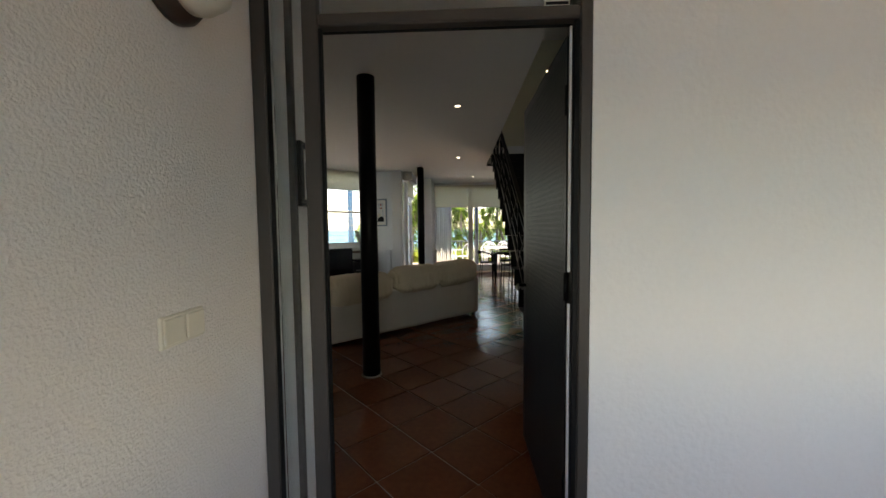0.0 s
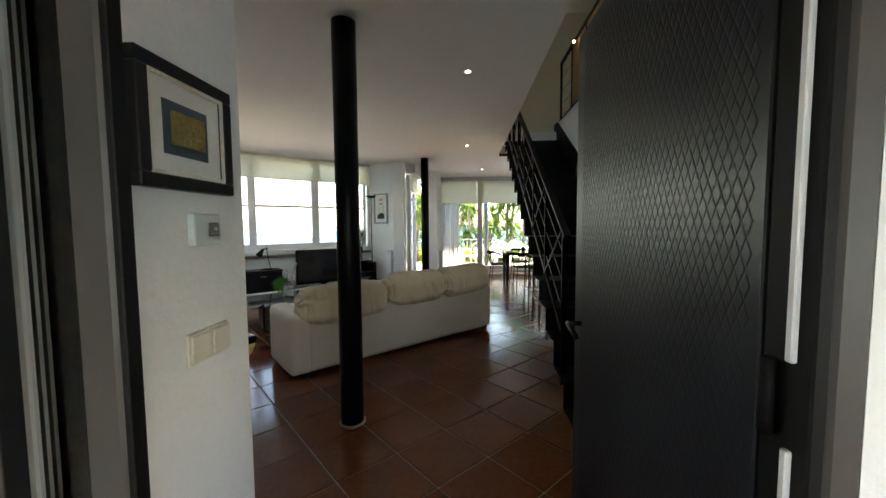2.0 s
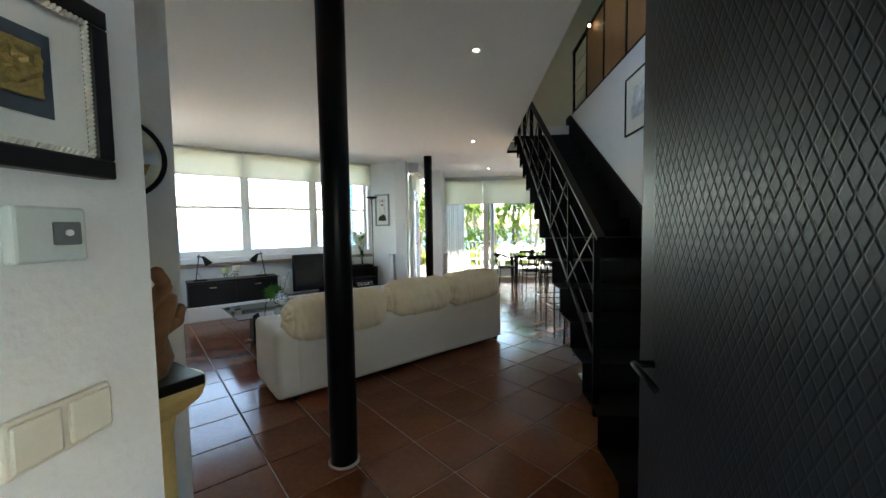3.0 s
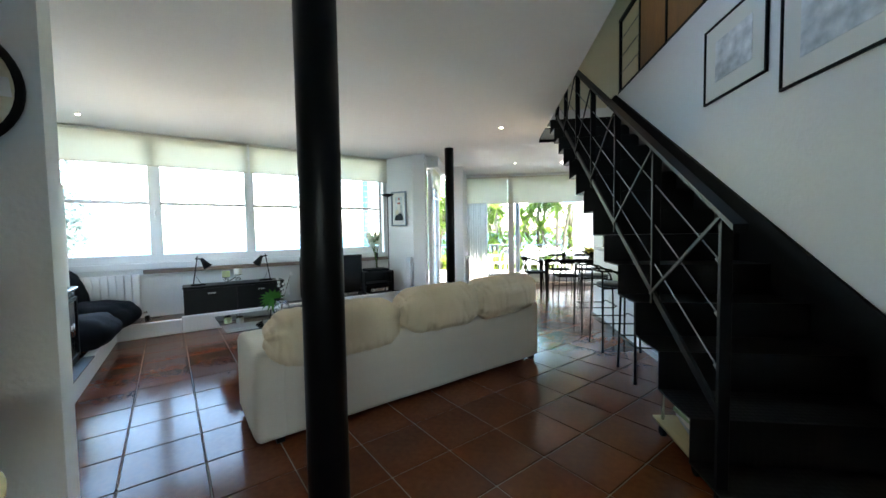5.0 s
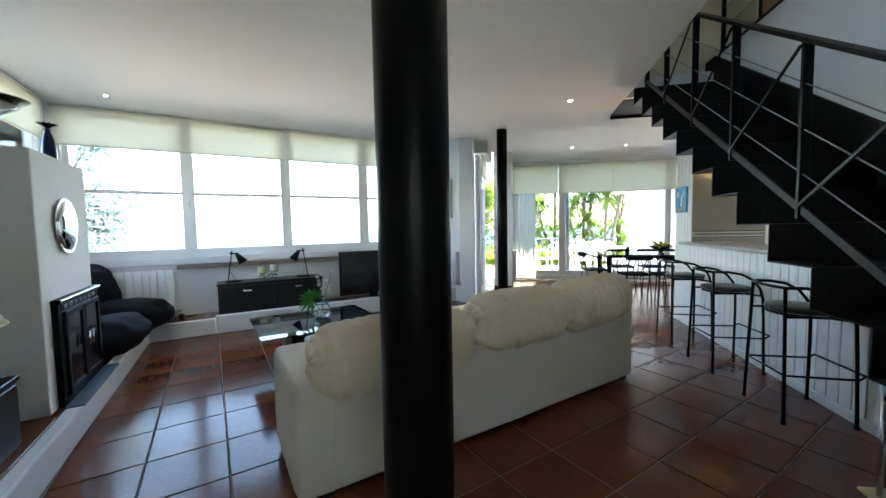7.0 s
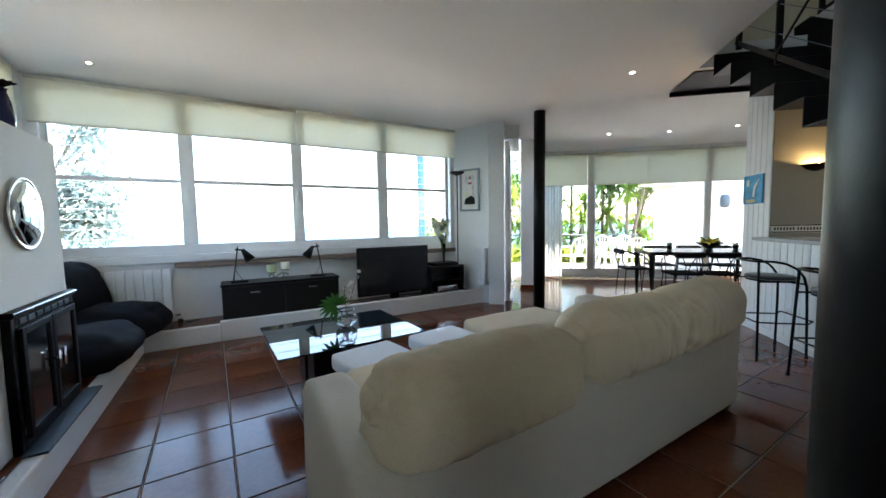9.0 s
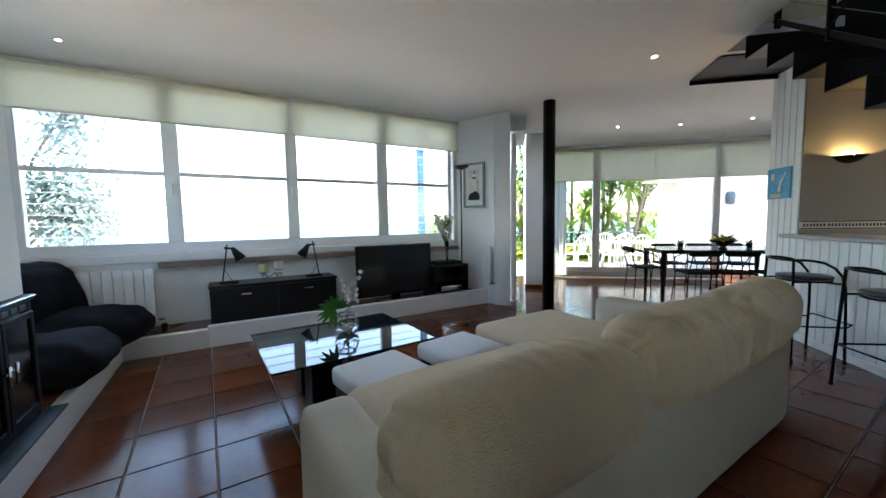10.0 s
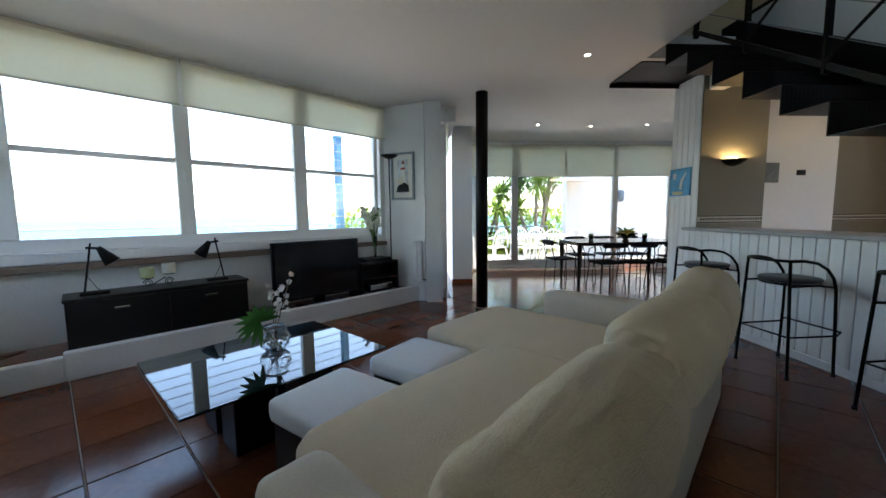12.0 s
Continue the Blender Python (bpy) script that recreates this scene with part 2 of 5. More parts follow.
def lathe(bm, prof, n=24, centre=(0, 0), caps=True):
    rings = [[bm.verts.new((centre[0] + r * math.cos(2 * math.pi * k / n), centre[1] + r * math.sin(2 * math.pi * k / n), z)) for k in range(n)] for r, z in prof]
    for a, b in zip(rings, rings[1:]):
        for k in range(n):
            bm.faces.new((a[k], a[(k + 1) % n], b[(k + 1) % n], b[k])).smooth = True
    if caps and prof[0][0] > 1e-4:
        bm.faces.new(rings[0][::-1])
    if caps and prof[-1][0] > 1e-4:
        bm.faces.new(rings[-1])
    return bm


def prism(bm, pts, z0, z1):
    a = [bm.verts.new((x, y, z0)) for x, y in pts]
    b = [bm.verts.new((x, y, z1)) for x, y in pts]
    n = len(pts)
    for i in range(n):
        bm.faces.new((a[i], a[(i + 1) % n], b[(i + 1) % n], b[i]))
    bm.faces.new(a[::-1])
    bm.faces.new(b)
    bmesh.ops.recalc_face_normals(bm, faces=bm.faces)
    return bm


def side_prism(bm, pts, y0, y1):
    """Outline in x and z, thick from y0 to y1."""
    a = [bm.verts.new((x, y0, z)) for x, z in pts]
    b = [bm.verts.new((x, y1, z)) for x, z in pts]
    n = len(pts)
    for i in range(n):
        bm.faces.new((a[i], a[(i + 1) % n], b[(i + 1) % n], b[i]))
    bm.faces.new(a[::-1])
    bm.faces.new(b)
    bmesh.ops.recalc_face_normals(bm, faces=bm.faces)
    return bm


def soft(bm, c, size, rad, n=10, bulge=0.0, wrinkle=0.0, freq=6.0, m=None, seed=0):
    """A padded block with rounded edges, swollen faces and creases."""
    h = Vector(size) / 2
    rad = min(rad, *h)
    inner = h - Vector((rad, rad, rad))
    seen = {}
    def vert(p):
        key = tuple(round(v, 5) for v in p)
        if key not in seen:
            q = Vector((p[0] * h[0], p[1] * h[1], p[2] * h[2]))
            k = Vector([max(-inner[i], min(inner[i], q[i])) for i in range(3)])
            d = q - k
            if d.length > 1e-6:
                q = k + d.normalized() * rad
            w = [(1 - p[(i + 1) % 3] ** 2) * (1 - p[(i + 2) % 3] ** 2) for i in range(3)]
            q += Vector([bulge * p[i] * w[i] for i in range(3)])
            if wrinkle:
                v = noise.noise((q + Vector((seed * 7.1, 0, 0))) * freq) + 0.5 * noise.noise((q + Vector((0, seed * 3.3, 0))) * freq * 2.3)
                q += q.normalized() * v * wrinkle
            q = q + Vector(c)
            seen[key] = bm.verts.new(m @ q if m else q)
        return seen[key]
    for ax in range(3):
        for sgn in (-1, 1):
            for i in range(n):
                for j in range(n):
                    cs = []
                    for a, b in ((i, j), (i + 1, j), (i + 1, j + 1), (i, j + 1)):
                        p = [0, 0, 0]
                        p[ax], p[(ax + 1) % 3], p[(ax + 2) % 3] = sgn, -1 + 2 * a / n, -1 + 2 * b / n
                        cs.append(vert(p))
                    bm.faces.new(cs if sgn > 0 else cs[::-1]).smooth = True
    return bm


def mesh_of(name, bm, mat):
    me = bpy.data.meshes.new(name)
    bm.to_mesh(me)
    bm.free()
    me.materials.append(mat)
    return me


def part(name, bm, mat, parent, label=""):
    ob = new(name, mesh_of(name, bm, mat))
    ob.parent = parent
    return tagged(ob, label)


def thing(name, m, label, category, group="", kind=""):
    ob = new(name)
    ob.empty_display_size = 0.1
    ob.matrix_world = m
    return tagged(ob, label, category, group, kind)


def setting(name, bm, mat, m=None, label="", category=""):
    ob = new(name, mesh_of(name, bm, mat))
    if m is not None:
        ob.matrix_world = m
    return tagged(ob, label, category, "", "structure")


def B():
    return bmesh.new()

# ---- large structure ----
CEIL = 2.75
WIN_Y = 7.857
setting("floor", prism(B(), [(-0.6, -2.0), (4.6, -4.0), (12.0, 1.0), (12.0, 6.5), (6.6, 9.3), (4.7, 8.1), (-0.6, 8.1)], -0.14, -0.006), M_GROUT, None, "grouted bed of the terracotta tile floor", "floor")

# plinth along the left wall and under the window
pl = B()
box(pl, -0.45, 0.33, 2.95, WIN_Y, 0, 0.188)
box(pl, 0.33, 4.62, 7.45, WIN_Y, 0, 0.188)
setting("plinth_tiling", pl, M_TILE, None, "terracotta tiled top of the low plinth", "plinth")
kb = B()
box(kb, 0.33, 0.41, 2.95, 7.37, 0, 0.193, 0.012, 2)
box(kb, 0.33, 1.07, 7.37, 7.45, 0, 0.193, 0.012, 2)
box(kb, 1.07, 4.64, 7.37, 7.45, 0, 0.222, 0.012, 2)
setting("plinth_kerb", kb, M_PLASTER, None, "white plastered kerb edging the plinth", "kerb")

# window wall
w = B()
box(w, -0.75, 4.55, WIN_Y, WIN_Y + 0.28, 0, 0.90)
box(w, -0.75, 4.55, WIN_Y, WIN_Y + 0.28, 2.715, 3.1)
box(w, -0.75, -0.36, WIN_Y, WIN_Y + 0.28, 0.90, 2.715)
box(w, 4.33, 4.55, WIN_Y, WIN_Y + 0.28, 0.90, 2.715)
setting("wall_window", w, M_PLASTER, None, "white plastered wall with a wide window", "wall")
sill = B()
box(sill, 0.66, 4.36, 7.765, 7.86, 0.80, 0.855, 0.008, 2)
setting("sill_stone", sill, M_STONE, None, "brown stone window sill ledge", "sill")


def framed_window(name, m, bays, z0, ztrans, z1, label, depth=0.07, rail=0.055, handles=(), panes=True):
    """White window: bays are (x0, x1) of the glass."""
    top = thing(name, m, label, "window", "", "structure")
    x0, x1 = bays[0][0] - rail, bays[-1][1] + rail
    part("window_sill", box(B(), x0 - 0.03, x1 + 0.03, -0.06, depth + 0.08, z0 - 0.20, z0 - 0.11, 0.008), M_WHITE, top)
    part("bottom_rail", box(B(), x0, x1, 0, depth, z0 - 0.11, z0, 0.006), M_WHITE, top)
    part("top_rail", box(B(), x0, x1, 0, depth, z1, z1 + 0.07, 0.006), M_WHITE, top)
    posts = [(x0, bays[0][0])] + [(a[1], b[0]) for a, b in zip(bays, bays[1:])] + [(bays[-1][1], x1)]
    for a, b in posts:
        part("mullion", box(B(), a, b, -0.012, depth, z0, z1, 0.006), M_WHITE, top)
    for a, b in bays:
        if ztrans:
            part("transom_bar", box(B(), a, b, 0.006, depth - 0.006, ztrans - 0.022, ztrans + 0.022, 0.005), M_WHITE, top)
        for za, zb in (((z0, ztrans - 0.022), (ztrans + 0.022, z1)) if ztrans else ((z0, z1),)):
            pane = part("pane", box(B(), a, b, 0.028, 0.034, za, zb), M_PANE, top)
            pane.visible_shadow = False
    for x in handles:
        h = B()
        box(h, x - 0.014, x + 0.014, -0.028, -0.012, 1.60, 1.70, 0.004)
        rod(h, (x, -0.028, 1.66), (x, -0.055, 1.66), 0.009)
        rod(h, (x, -0.052, 1.67), (x, -0.052, 1.56), 0.008)
        part("window_handle", h, M_WHITE, top)
    return top


framed_window("window_1", pose(0, WIN_Y + 0.02, 0), [(-0.29, 0.75), (0.89, 1.94), (2.07, 3.10), (3.25, 4.24)], 1.06, 1.780, 2.645,
              "wide white framed window with four bays facing the sea", handles=(0.82, 2.0))


def roller_blind(name, m, x0, x1, z0, z1, seams, label):
    top = thing(name, m, label, "blind", "roller blinds")
    part("cloth", box(B(), x0, x1, 0.0, 0.004, z0, z1), M_BLIND, top)
    part("roller", rod(B(), (x0, 0.02, z1 - 0.01), (x1, 0.02, z1 - 0.01), 0.026, 12), M_IVORY, top)
    part("bottom_bar", box(B(), x0, x1, -0.006, 0.010, z0 - 0.018, z0, 0.003), M_IVORY, top)
    part("chain", rod(B(), (x1 - 0.012, -0.012, z1), (x1 - 0.012, -0.012, z0 - 0.05), 0.003, 6), M_WHITE, top)
    for x in seams:
        part("seam", box(B(), x - 0.03, x + 0.03, -0.003, 0.0, z0, z1), M_BLIND, top)
    return top


roller_blind("roller_blind", pose(0, 7.79, 0), -0.40, 1.995, 2.30, 2.715, (), "cream roller blind half lowered over the sea window")
roller_blind("roller_blind", pose(0, 7.79, 0), 2.02, 4.385, 2.30, 2.715, (), "cream roller blind half lowered over the sea window")

# left wall with its own window behind the chimney
w = B()
box(w, -0.73, -0.45, 2.95, 5.45, 0, 3.1)
box(w, -0.73, -0.45, 5.45, 7.60, 0, 1.0)
box(w, -0.73, -0.45, 5.45, 7.60, 2.70, 3.1)
box(w, -0.73, -0.45, 7.60, WIN_Y, 0, 3.1)
setting("wall_left", w, M_PLASTER, None, "white plastered side wall", "wall")
framed_window("window_2", pose(-0.47, 5.45, 0, 0, 0, 90), [(0.10, 0.98), (1.10, 2.05)], 1.16, 0, 2.63, "white framed side window beside the chimney")
roller_blind("roller_blind", pose(-0.40, 5.45, 0, 0, 0, 90), 0.03, 2.13, 2.30, 2.715, (), "cream roller blind half lowered over the side window")

# wall with the painting, and the pilaster
setting("wall_painting", prism(B(), [(4.40, WIN_Y), (4.655, 7.275), (4.90, 7.38), (4.62, 8.1), (4.40, 8.1)], 0, CEIL), M_PLASTER, None, "short white plastered wall", "wall")
setting("wall_pilaster", box(B(), 8.45, 8.74, 1.175, 1.40, 0, CEIL - 0.002), M_PLASTER, U48, "white plastered pilaster", "pilaster")
# corner pier between the terrace door and the dining window
setting("wall_pier", box(B(), 9.85, 11.40, 0.565, 0.92, 0, CEIL - 0.002), M_PLASTER, U48, "white plastered corner pier", "wall")
sk = B()
box(sk, 9.838, 9.85, 0.56, 0.93, 0, 0.07)
setting("baseboard", sk, M_TILE, U48, "terracotta skirting tile", "baseboard")

# lintels over the terrace door and the dining window
w = B()
box(w, 8.74, 9.85, 0.95, 1.25, 2.55, 3.1)
box(w, 11.16, 11.44, -4.4, 0.565, 2.69, 3.1)
box(w, 11.16, 11.44, -4.4, -4.05, 0, 2.69)
setting("wall_dining", w, M_PLASTER, U48, "white plastered lintel above the glazing", "wall")
w = B()
box(w, 8.02, 11.44, -4.4, -4.12, 0, 3.1)
setting("wall_dining_side", w, M_PLASTER, U48, "white plastered dining wall", "wall")

# stair wall with the bar opening cut through
stw = B()
WR = -1.70
box(stw, 1.34, 5.0, WR - 0.16, WR, 0, 3.085)
setting("wall_stairs", stw, M_PLASTER, U48, "white plastered wall beside the stairs", "wall")
stw = B()
side_prism(stw, [(5.0, 0), (7.365, 0), (7.365, 1.0), (5.0, 1.0)], WR - 0.16, WR)
setting("wall_bar", stw, M_PLASTER, U48, "white wall carrying the bar counter", "wall")
stw = B()
side_prism(stw, [(5.0, 1.62), (6.55, 2.55), (7.365, 2.55), (7.365, 3.085), (5.0, 3.085)], WR - 0.16, WR)
setting("wall_above_bar", stw, M_PLASTER, U48, "white plastered wall above the bar opening", "wall")
stw = B()
box(stw, 7.365, 7.82, WR - 0.16, WR, 0, 3.085)
box(stw, 7.86, 8.02, -4.4, WR - 0.16, 0, 3.1)
setting("wall_bar_pier", stw, M_PLASTER, U48, "white plastered pier at the end of the bar", "wall")

# entrance walls
w = B()
box(w, -2.2, 1.20, 0.590, 0.80, 0, 3.0)
setting("wall_entrance_left", w, M_STUCCO, U48, "rough white stucco porch wall", "wall")
w = B()
box(w, 1.212, 1.80, 0.552, 0.70, 0, CEIL)
setting("wall_entrance_lining", w, M_PLASTER, U48, "smooth white plastered hall wall", "wall")
w = B()
box(w, 1.16, 1.34, -3.0, -0.653, 0, 3.0)
box(w, 1.16, 1.34, -0.653, 0.590, 2.52, 3.0)
setting("wall_entrance_right", w, M_PLASTER, U48, "smooth white plastered wall beside the door", "wall")
w = B()
prism(w, [(0.43, 1.31), (-0.75, 0.9), (-0.75, 2.95), (0.88, 2.95), (0.88, 2.82), (-0.45, 2.82), (-0.45, 1.70), (0.60, 1.86), (0.74, 1.78), (0.77, 1.72), (0.40, 1.34)], 0, CEIL)
setting("wall_nook", w, M_PLASTER, None, "white plastered wall of the hall nook", "wall")
# unseen porch walls and soffit, added to keep the entrance in shade
# gaps in these walls are sized for the light they let through
w = B()
box(w, -2.2, -2.0, -3.0, 0.590, 0, 1.0)
box(w, -2.2, -2.0, -3.0, 0.590, 1.95, 3.0)
box(w, -2.2, 1.16, -3.2, -3.0, 0, 0.9)
box(w, -2.2, 1.16, -3.2, -3.0, 1.5, 3.0)
box(w, 0.3, 1.16, -3.2, -3.0, 0.9, 1.5)
setting("wall_porch", w, M_STUCCO, U48, "unseen stucco porch walls added to cut the light", "wall")
setting("ceiling_porch", box(B(), -2.2, 1.16, -3.0, 0.8, 3.0, 3.2), M_CEIL, U48, "unseen white soffit added to shade the porch", "ceiling")

# ceiling with the stairwell left open, following the room's outline
def loc(x, y):
    p = U48.inverted() @ Vector((x, y, 0))
    return (p.x, p.y)


ce = B()
prism(ce, [(1.18, -0.80), (7.02, -0.80), (7.02, -4.4), (11.44, -4.4), (11.44, 0.92), (9.85, 0.92), (8.74, 1.30), loc(4.70, 7.60), loc(4.62, 8.1), loc(-0.75, 8.1), loc(-0.75, 0.9), (1.18, 0.66)], CEIL, 2.95)
setting("ceiling", ce, M_CEIL, U48, "white painted ceiling", "ceiling")
setting("ceiling_kitchen", box(B(), 1.18, 7.86, -4.4, WR - 0.16, CEIL, 2.95), M_CEIL, U48, "white kitchen ceiling", "ceiling")
# unseen slab; its overhang past the dining window is added to stop sun
setting("roof", prism(B(), [(1.0, 0.2), (1.0, 0.8), loc(-0.8, 0.9), loc(-0.8, 8.16), loc(4.64, 8.16), (8.74, 1.32), (9.86, 0.94), (12.1, 0.94), (12.1, -4.42), (8.2, -4.42), (8.2, 0.2)], 2.955, 3.2), M_STUCCO, U48, "flat stuccoed roof slab, unseen, with an overhang added to block the sun", "roof")
# upper storey round the stairwell
# two unseen openings are added here to let daylight into stairwell and kitchen
up = B()
box(up, 8.0, 8.2, -4.4, 0.8, 2.95, 5.4)
box(up, 0.85, 1.05, -4.4, 0.8, 2.95, 5.4)
box(up, 1.05, 3.0, 0.0, 0.2, 2.95, 5.4)
box(up, 4.3, 8.0, 0.0, 0.2, 2.95, 5.4)
box(up, 3.0, 4.3, 0.0, 0.2, 2.95, 3.8)
box(up, 3.0, 4.3, 0.0, 0.2, 4.7, 5.4)
box(up, 0.85, 8.2, -4.6, -4.4, 2.3, 5.4)
box(up, 0.85, 8.2, -4.6, -4.4, 0, 1.0)
box(up, 0.85, 5.3, -4.6, -4.4, 1.0, 2.3)
box(up, 6.3, 8.2, -4.6, -4.4, 1.0, 2.3)
box(up, 3.7, 3.86, -4.4, WR - 0.16, 0, CEIL)
setting("wall_upper", up, M_CREAM, U48, "cream painted upper storey walls", "wall")
setting("ceiling_upper", box(B(), 0.85, 8.2, -4.6, 0.2, 5.4, 5.6), M_CEIL, U48, "white upper ceiling", "ceiling")
setting("floor_gallery", box(B(), 1.05, 8.0, -4.4, WR - 0.16, 2.955, 3.10), M_WOOD, U48, "wooden gallery floor", "floor")

# dining window and terrace door
framed_window("window_3", sr(11.26, 0, 0) @ pose(0, 0, 0, 0, 0, -90), [(-0.50, 0.49), (0.63, 2.73), (2.85, 4.00)], 0.22, 0, 2.62,
              "tall white sliding glass doors to the terrace", rail=0.06)
roller_blind("roller_blind", sr(11.20, 0, 0) @ pose(0, 0, 0, 0, 0, -90), -0.56, 0.47, 2.03, 2.690, (), "cream roller blind half lowered over the sliding doors")
roller_blind("roller_blind", sr(11.20, 0, 0) @ pose(0, 0, 0, 0, 0, -90), 0.475, 2.735, 2.03, 2.690, (1.66,), "cream roller blind half lowered over the sliding doors")
roller_blind("roller_blind", sr(11.20, 0, 0) @ pose(0, 0, 0, 0, 0, -90), 2.775, 4.04, 2.03, 2.690, (), "cream roller blind half lowered over the sliding doors")
sheer = thing("sheer_curtain", sr(11.17, 0, 0) @ pose(0, 0, 0, 0, 0, -90), "pale sheer curtain hanging beside the sliding doors", "curtain")
bm = B()
cols = []
for i in range(41):
    x = -0.54 + 0.50 * i / 40
    y = 0.018 * math.sin(i * 1.3) + 0.006 * math.sin(i * 3.1)
    cols.append((bm.verts.new((x, y, 0.06)), bm.verts.new((x, y, 2.03))))
for a, b in zip(cols, cols[1:]):
    bm.faces.new((a[0], b[0], b[1], a[1])).smooth = True
bmesh.ops.solidify(bm, geom=bm.faces[:], thickness=0.003)
part("cloth", bm, M_SHEER, sheer)
part("hem", box(B(), -0.54, -0.04, -0.012, 0.012, 0.045, 0.06), M_SHEER, sheer)
framed_window("window_4", sr(8.72, -1.10, 0), [(0.08, 0.16), (0.24, 1.02)], 0.12, 2.02, 2.45, "white glazed terrace door with a fixed light above", rail=0.05)
roller_blind("roller_blind", sr(8.74, -1.05, 0), 0.0, 1.1, 2.18, 2.70, (), "cream roller blind over the terrace door")
door = thing("door_2", sr(8.93, -1.155, 0), "white glazed terrace door leaf, closed", "door", "", "structure")
f = B()
box(f, 0, 0.09, 0, 0.045, 0.02, 2.05, 0.004)
box(f, 0.66, 0.75, 0, 0.045, 0.02, 2.05, 0.004)
box(f, 0.09, 0.66, 0, 0.045, 0.02, 0.16, 0.004)
box(f, 0.09, 0.66, 0, 0.045, 1.95, 2.05, 0.004)
part("door_frame", f, M_WHITE, door)
part("pane", box(B(), 0.09, 0.66, 0.02, 0.026, 0.16, 1.95), M_PANE, door).visible_shadow = False
f = B()
rod(f, (0.705, -0.045, 1.02), (0.60, -0.045, 1.02), 0.009)
rod(f, (0.705, -0.045, 1.02), (0.705, 0, 1.02), 0.009)
part("door_handle", f, M_STEEL, door)

# entrance door frame with side light and transom
fr = thing("door_frame", sr(1.20, 0, 0), "brown-grey painted entrance frame with narrow glass side light", "door frame", "", "structure")
for a, b, c in ((0.532, 0.588, -0.012), (0.335, 0.396, -0.012), (-0.652, -0.607, 0.13)):
    part("jamb", box(B(), -0.045, c, a, b, 0, 2.48, 0.006), M_FRAME, fr)
part("jamb_edge", box(B(), -0.043, -0.013, 0.5285, 0.5318, 0, 2.48), M_STEEL, fr)
part("side_light_bar", box(B(), 0.035, 0.055, 0.470, 0.497, 0, 2.48, 0.003), M_FRAME, fr)
part("jamb_seal", box(B(), -0.043, -0.018, 0.324, 0.335, 0, 2.11, 0.002), M_STEEL, fr)
part("hinge_seal", box(B(), -0.043, -0.004, -0.607, -0.586, 0, 2.11, 0.003), M_STEEL, fr)
part("hinge_liner", box(B(), -0.004, 0.040, -0.607, -0.592, 0, 2.11), M_STEEL, fr)
# white strips stand in for the lit wall glimpsed through the hinge gap
for z0, z1 in ((0.0, 1.09), (1.21, 2.10)):
    part("rebate", box(B(), -0.022, -0.010, -0.586, -0.577, z0, z1, 0.002), M_WHITE, fr, "white strip standing in for the lit hinge gap")
part("lintel", box(B(), -0.046, 0.004, -0.607, 0.335, 2.115, 2.16, 0.006), M_FRAME, fr)
part("head", box(B(), -0.046, 0.051, -0.65, 0.588, 2.48, 2.52, 0.004), M_FRAME, fr)
part("door_stop", box(B(), 0.004, 0.014, -0.60, 0.334, 2.112, 2.13, 0.002), M_STEEL, fr)
for a, b in ((0.396, 0.528),):
    part("side_light_pane", box(B(), 0.0, 0.006, a, b, 0.02, 2.48), M_PANE, fr).visible_shadow = False
part("transom_pane", box(B(), 0.006, 0.012, -0.607, 0.335, 2.14, 2.48), M_PANE, fr).visible_shadow = False
st_ = part("warning_sticker", box(B(), 0.002, 0.006, -0.582, -0.49, 2.164, 2.225), M_PAPER, fr, "white sticker with dark print")
for k in range(3):
    part("print_bar", box(B(), 0.0005, 0.002, -0.577, -0.495, 2.169 + 0.018 * k, 2.180 + 0.018 * k), M_STEEL, st_)
for z in (0.35, 1.15, 1.85):
    part("hinge", rod(B(), (0.020, -0.582, z - 0.055), (0.020, -0.582, z + 0.055), 0.010), M_STEEL, fr)

# open entrance door, hinged on the right jamb, with a pressed lozenge pattern
leaf = thing("door_1", sr(1.245, 0.588, 0, 0.0), "dark open entrance door with a pressed lozenge pattern", "door", "", "structure")
part("leaf", box(B(), 0.0, 0.91, -0.045, 0.0, 0.01, 2.10, 0.003), M_DOOR, leaf)
DX, DZ = 0.024, 0.050
nx = int(0.85 / DX)
verts, faces = [], []
rows = int(2.03 / (DZ / 2))
for j in range(rows):
    for i in range(nx - 1):
        cx, cz = 0.02 + DX * (i + 0.5 + 0.5 * (j % 2)), 0.035 + DZ / 2 * (j + 0.5)
        a, b, k = DX * 0.455, DZ * 0.455, len(verts)
        for f, y in ((1.0, 0.0003), (0.80, 0.0009)):
            verts += [(cx - a * f, y, cz), (cx, y, cz - b * f), (cx + a * f, y, cz), (cx, y, cz + b * f)]
        faces += [(k + i_, k + 4 + i_, k + 4 + (i_ + 1) % 4, k + (i_ + 1) % 4) for i_ in range(4)] + [(k + 4, k + 7, k + 6, k + 5)]
me = bpy.data.meshes.new("lozenges")
me.from_pydata(verts, [], faces)
me.materials.append(M_DOOR)
lo = new("lozenges", me)
lo.parent = leaf
tagged(lo, "pressed lozenge relief", "", "", "stuff")
h = B()
rod(h, (0.83, 0, 1.02), (0.83, 0.05, 1.02), 0.010)
tube(h, [(0.83, 0.05, 1.02), (0.80, 0.056, 1.022), (0.75, 0.056, 1.015), (0.715, 0.05, 1.0)], 0.009)
part("door_handle", h, M_STEELGLOSS, leaf)

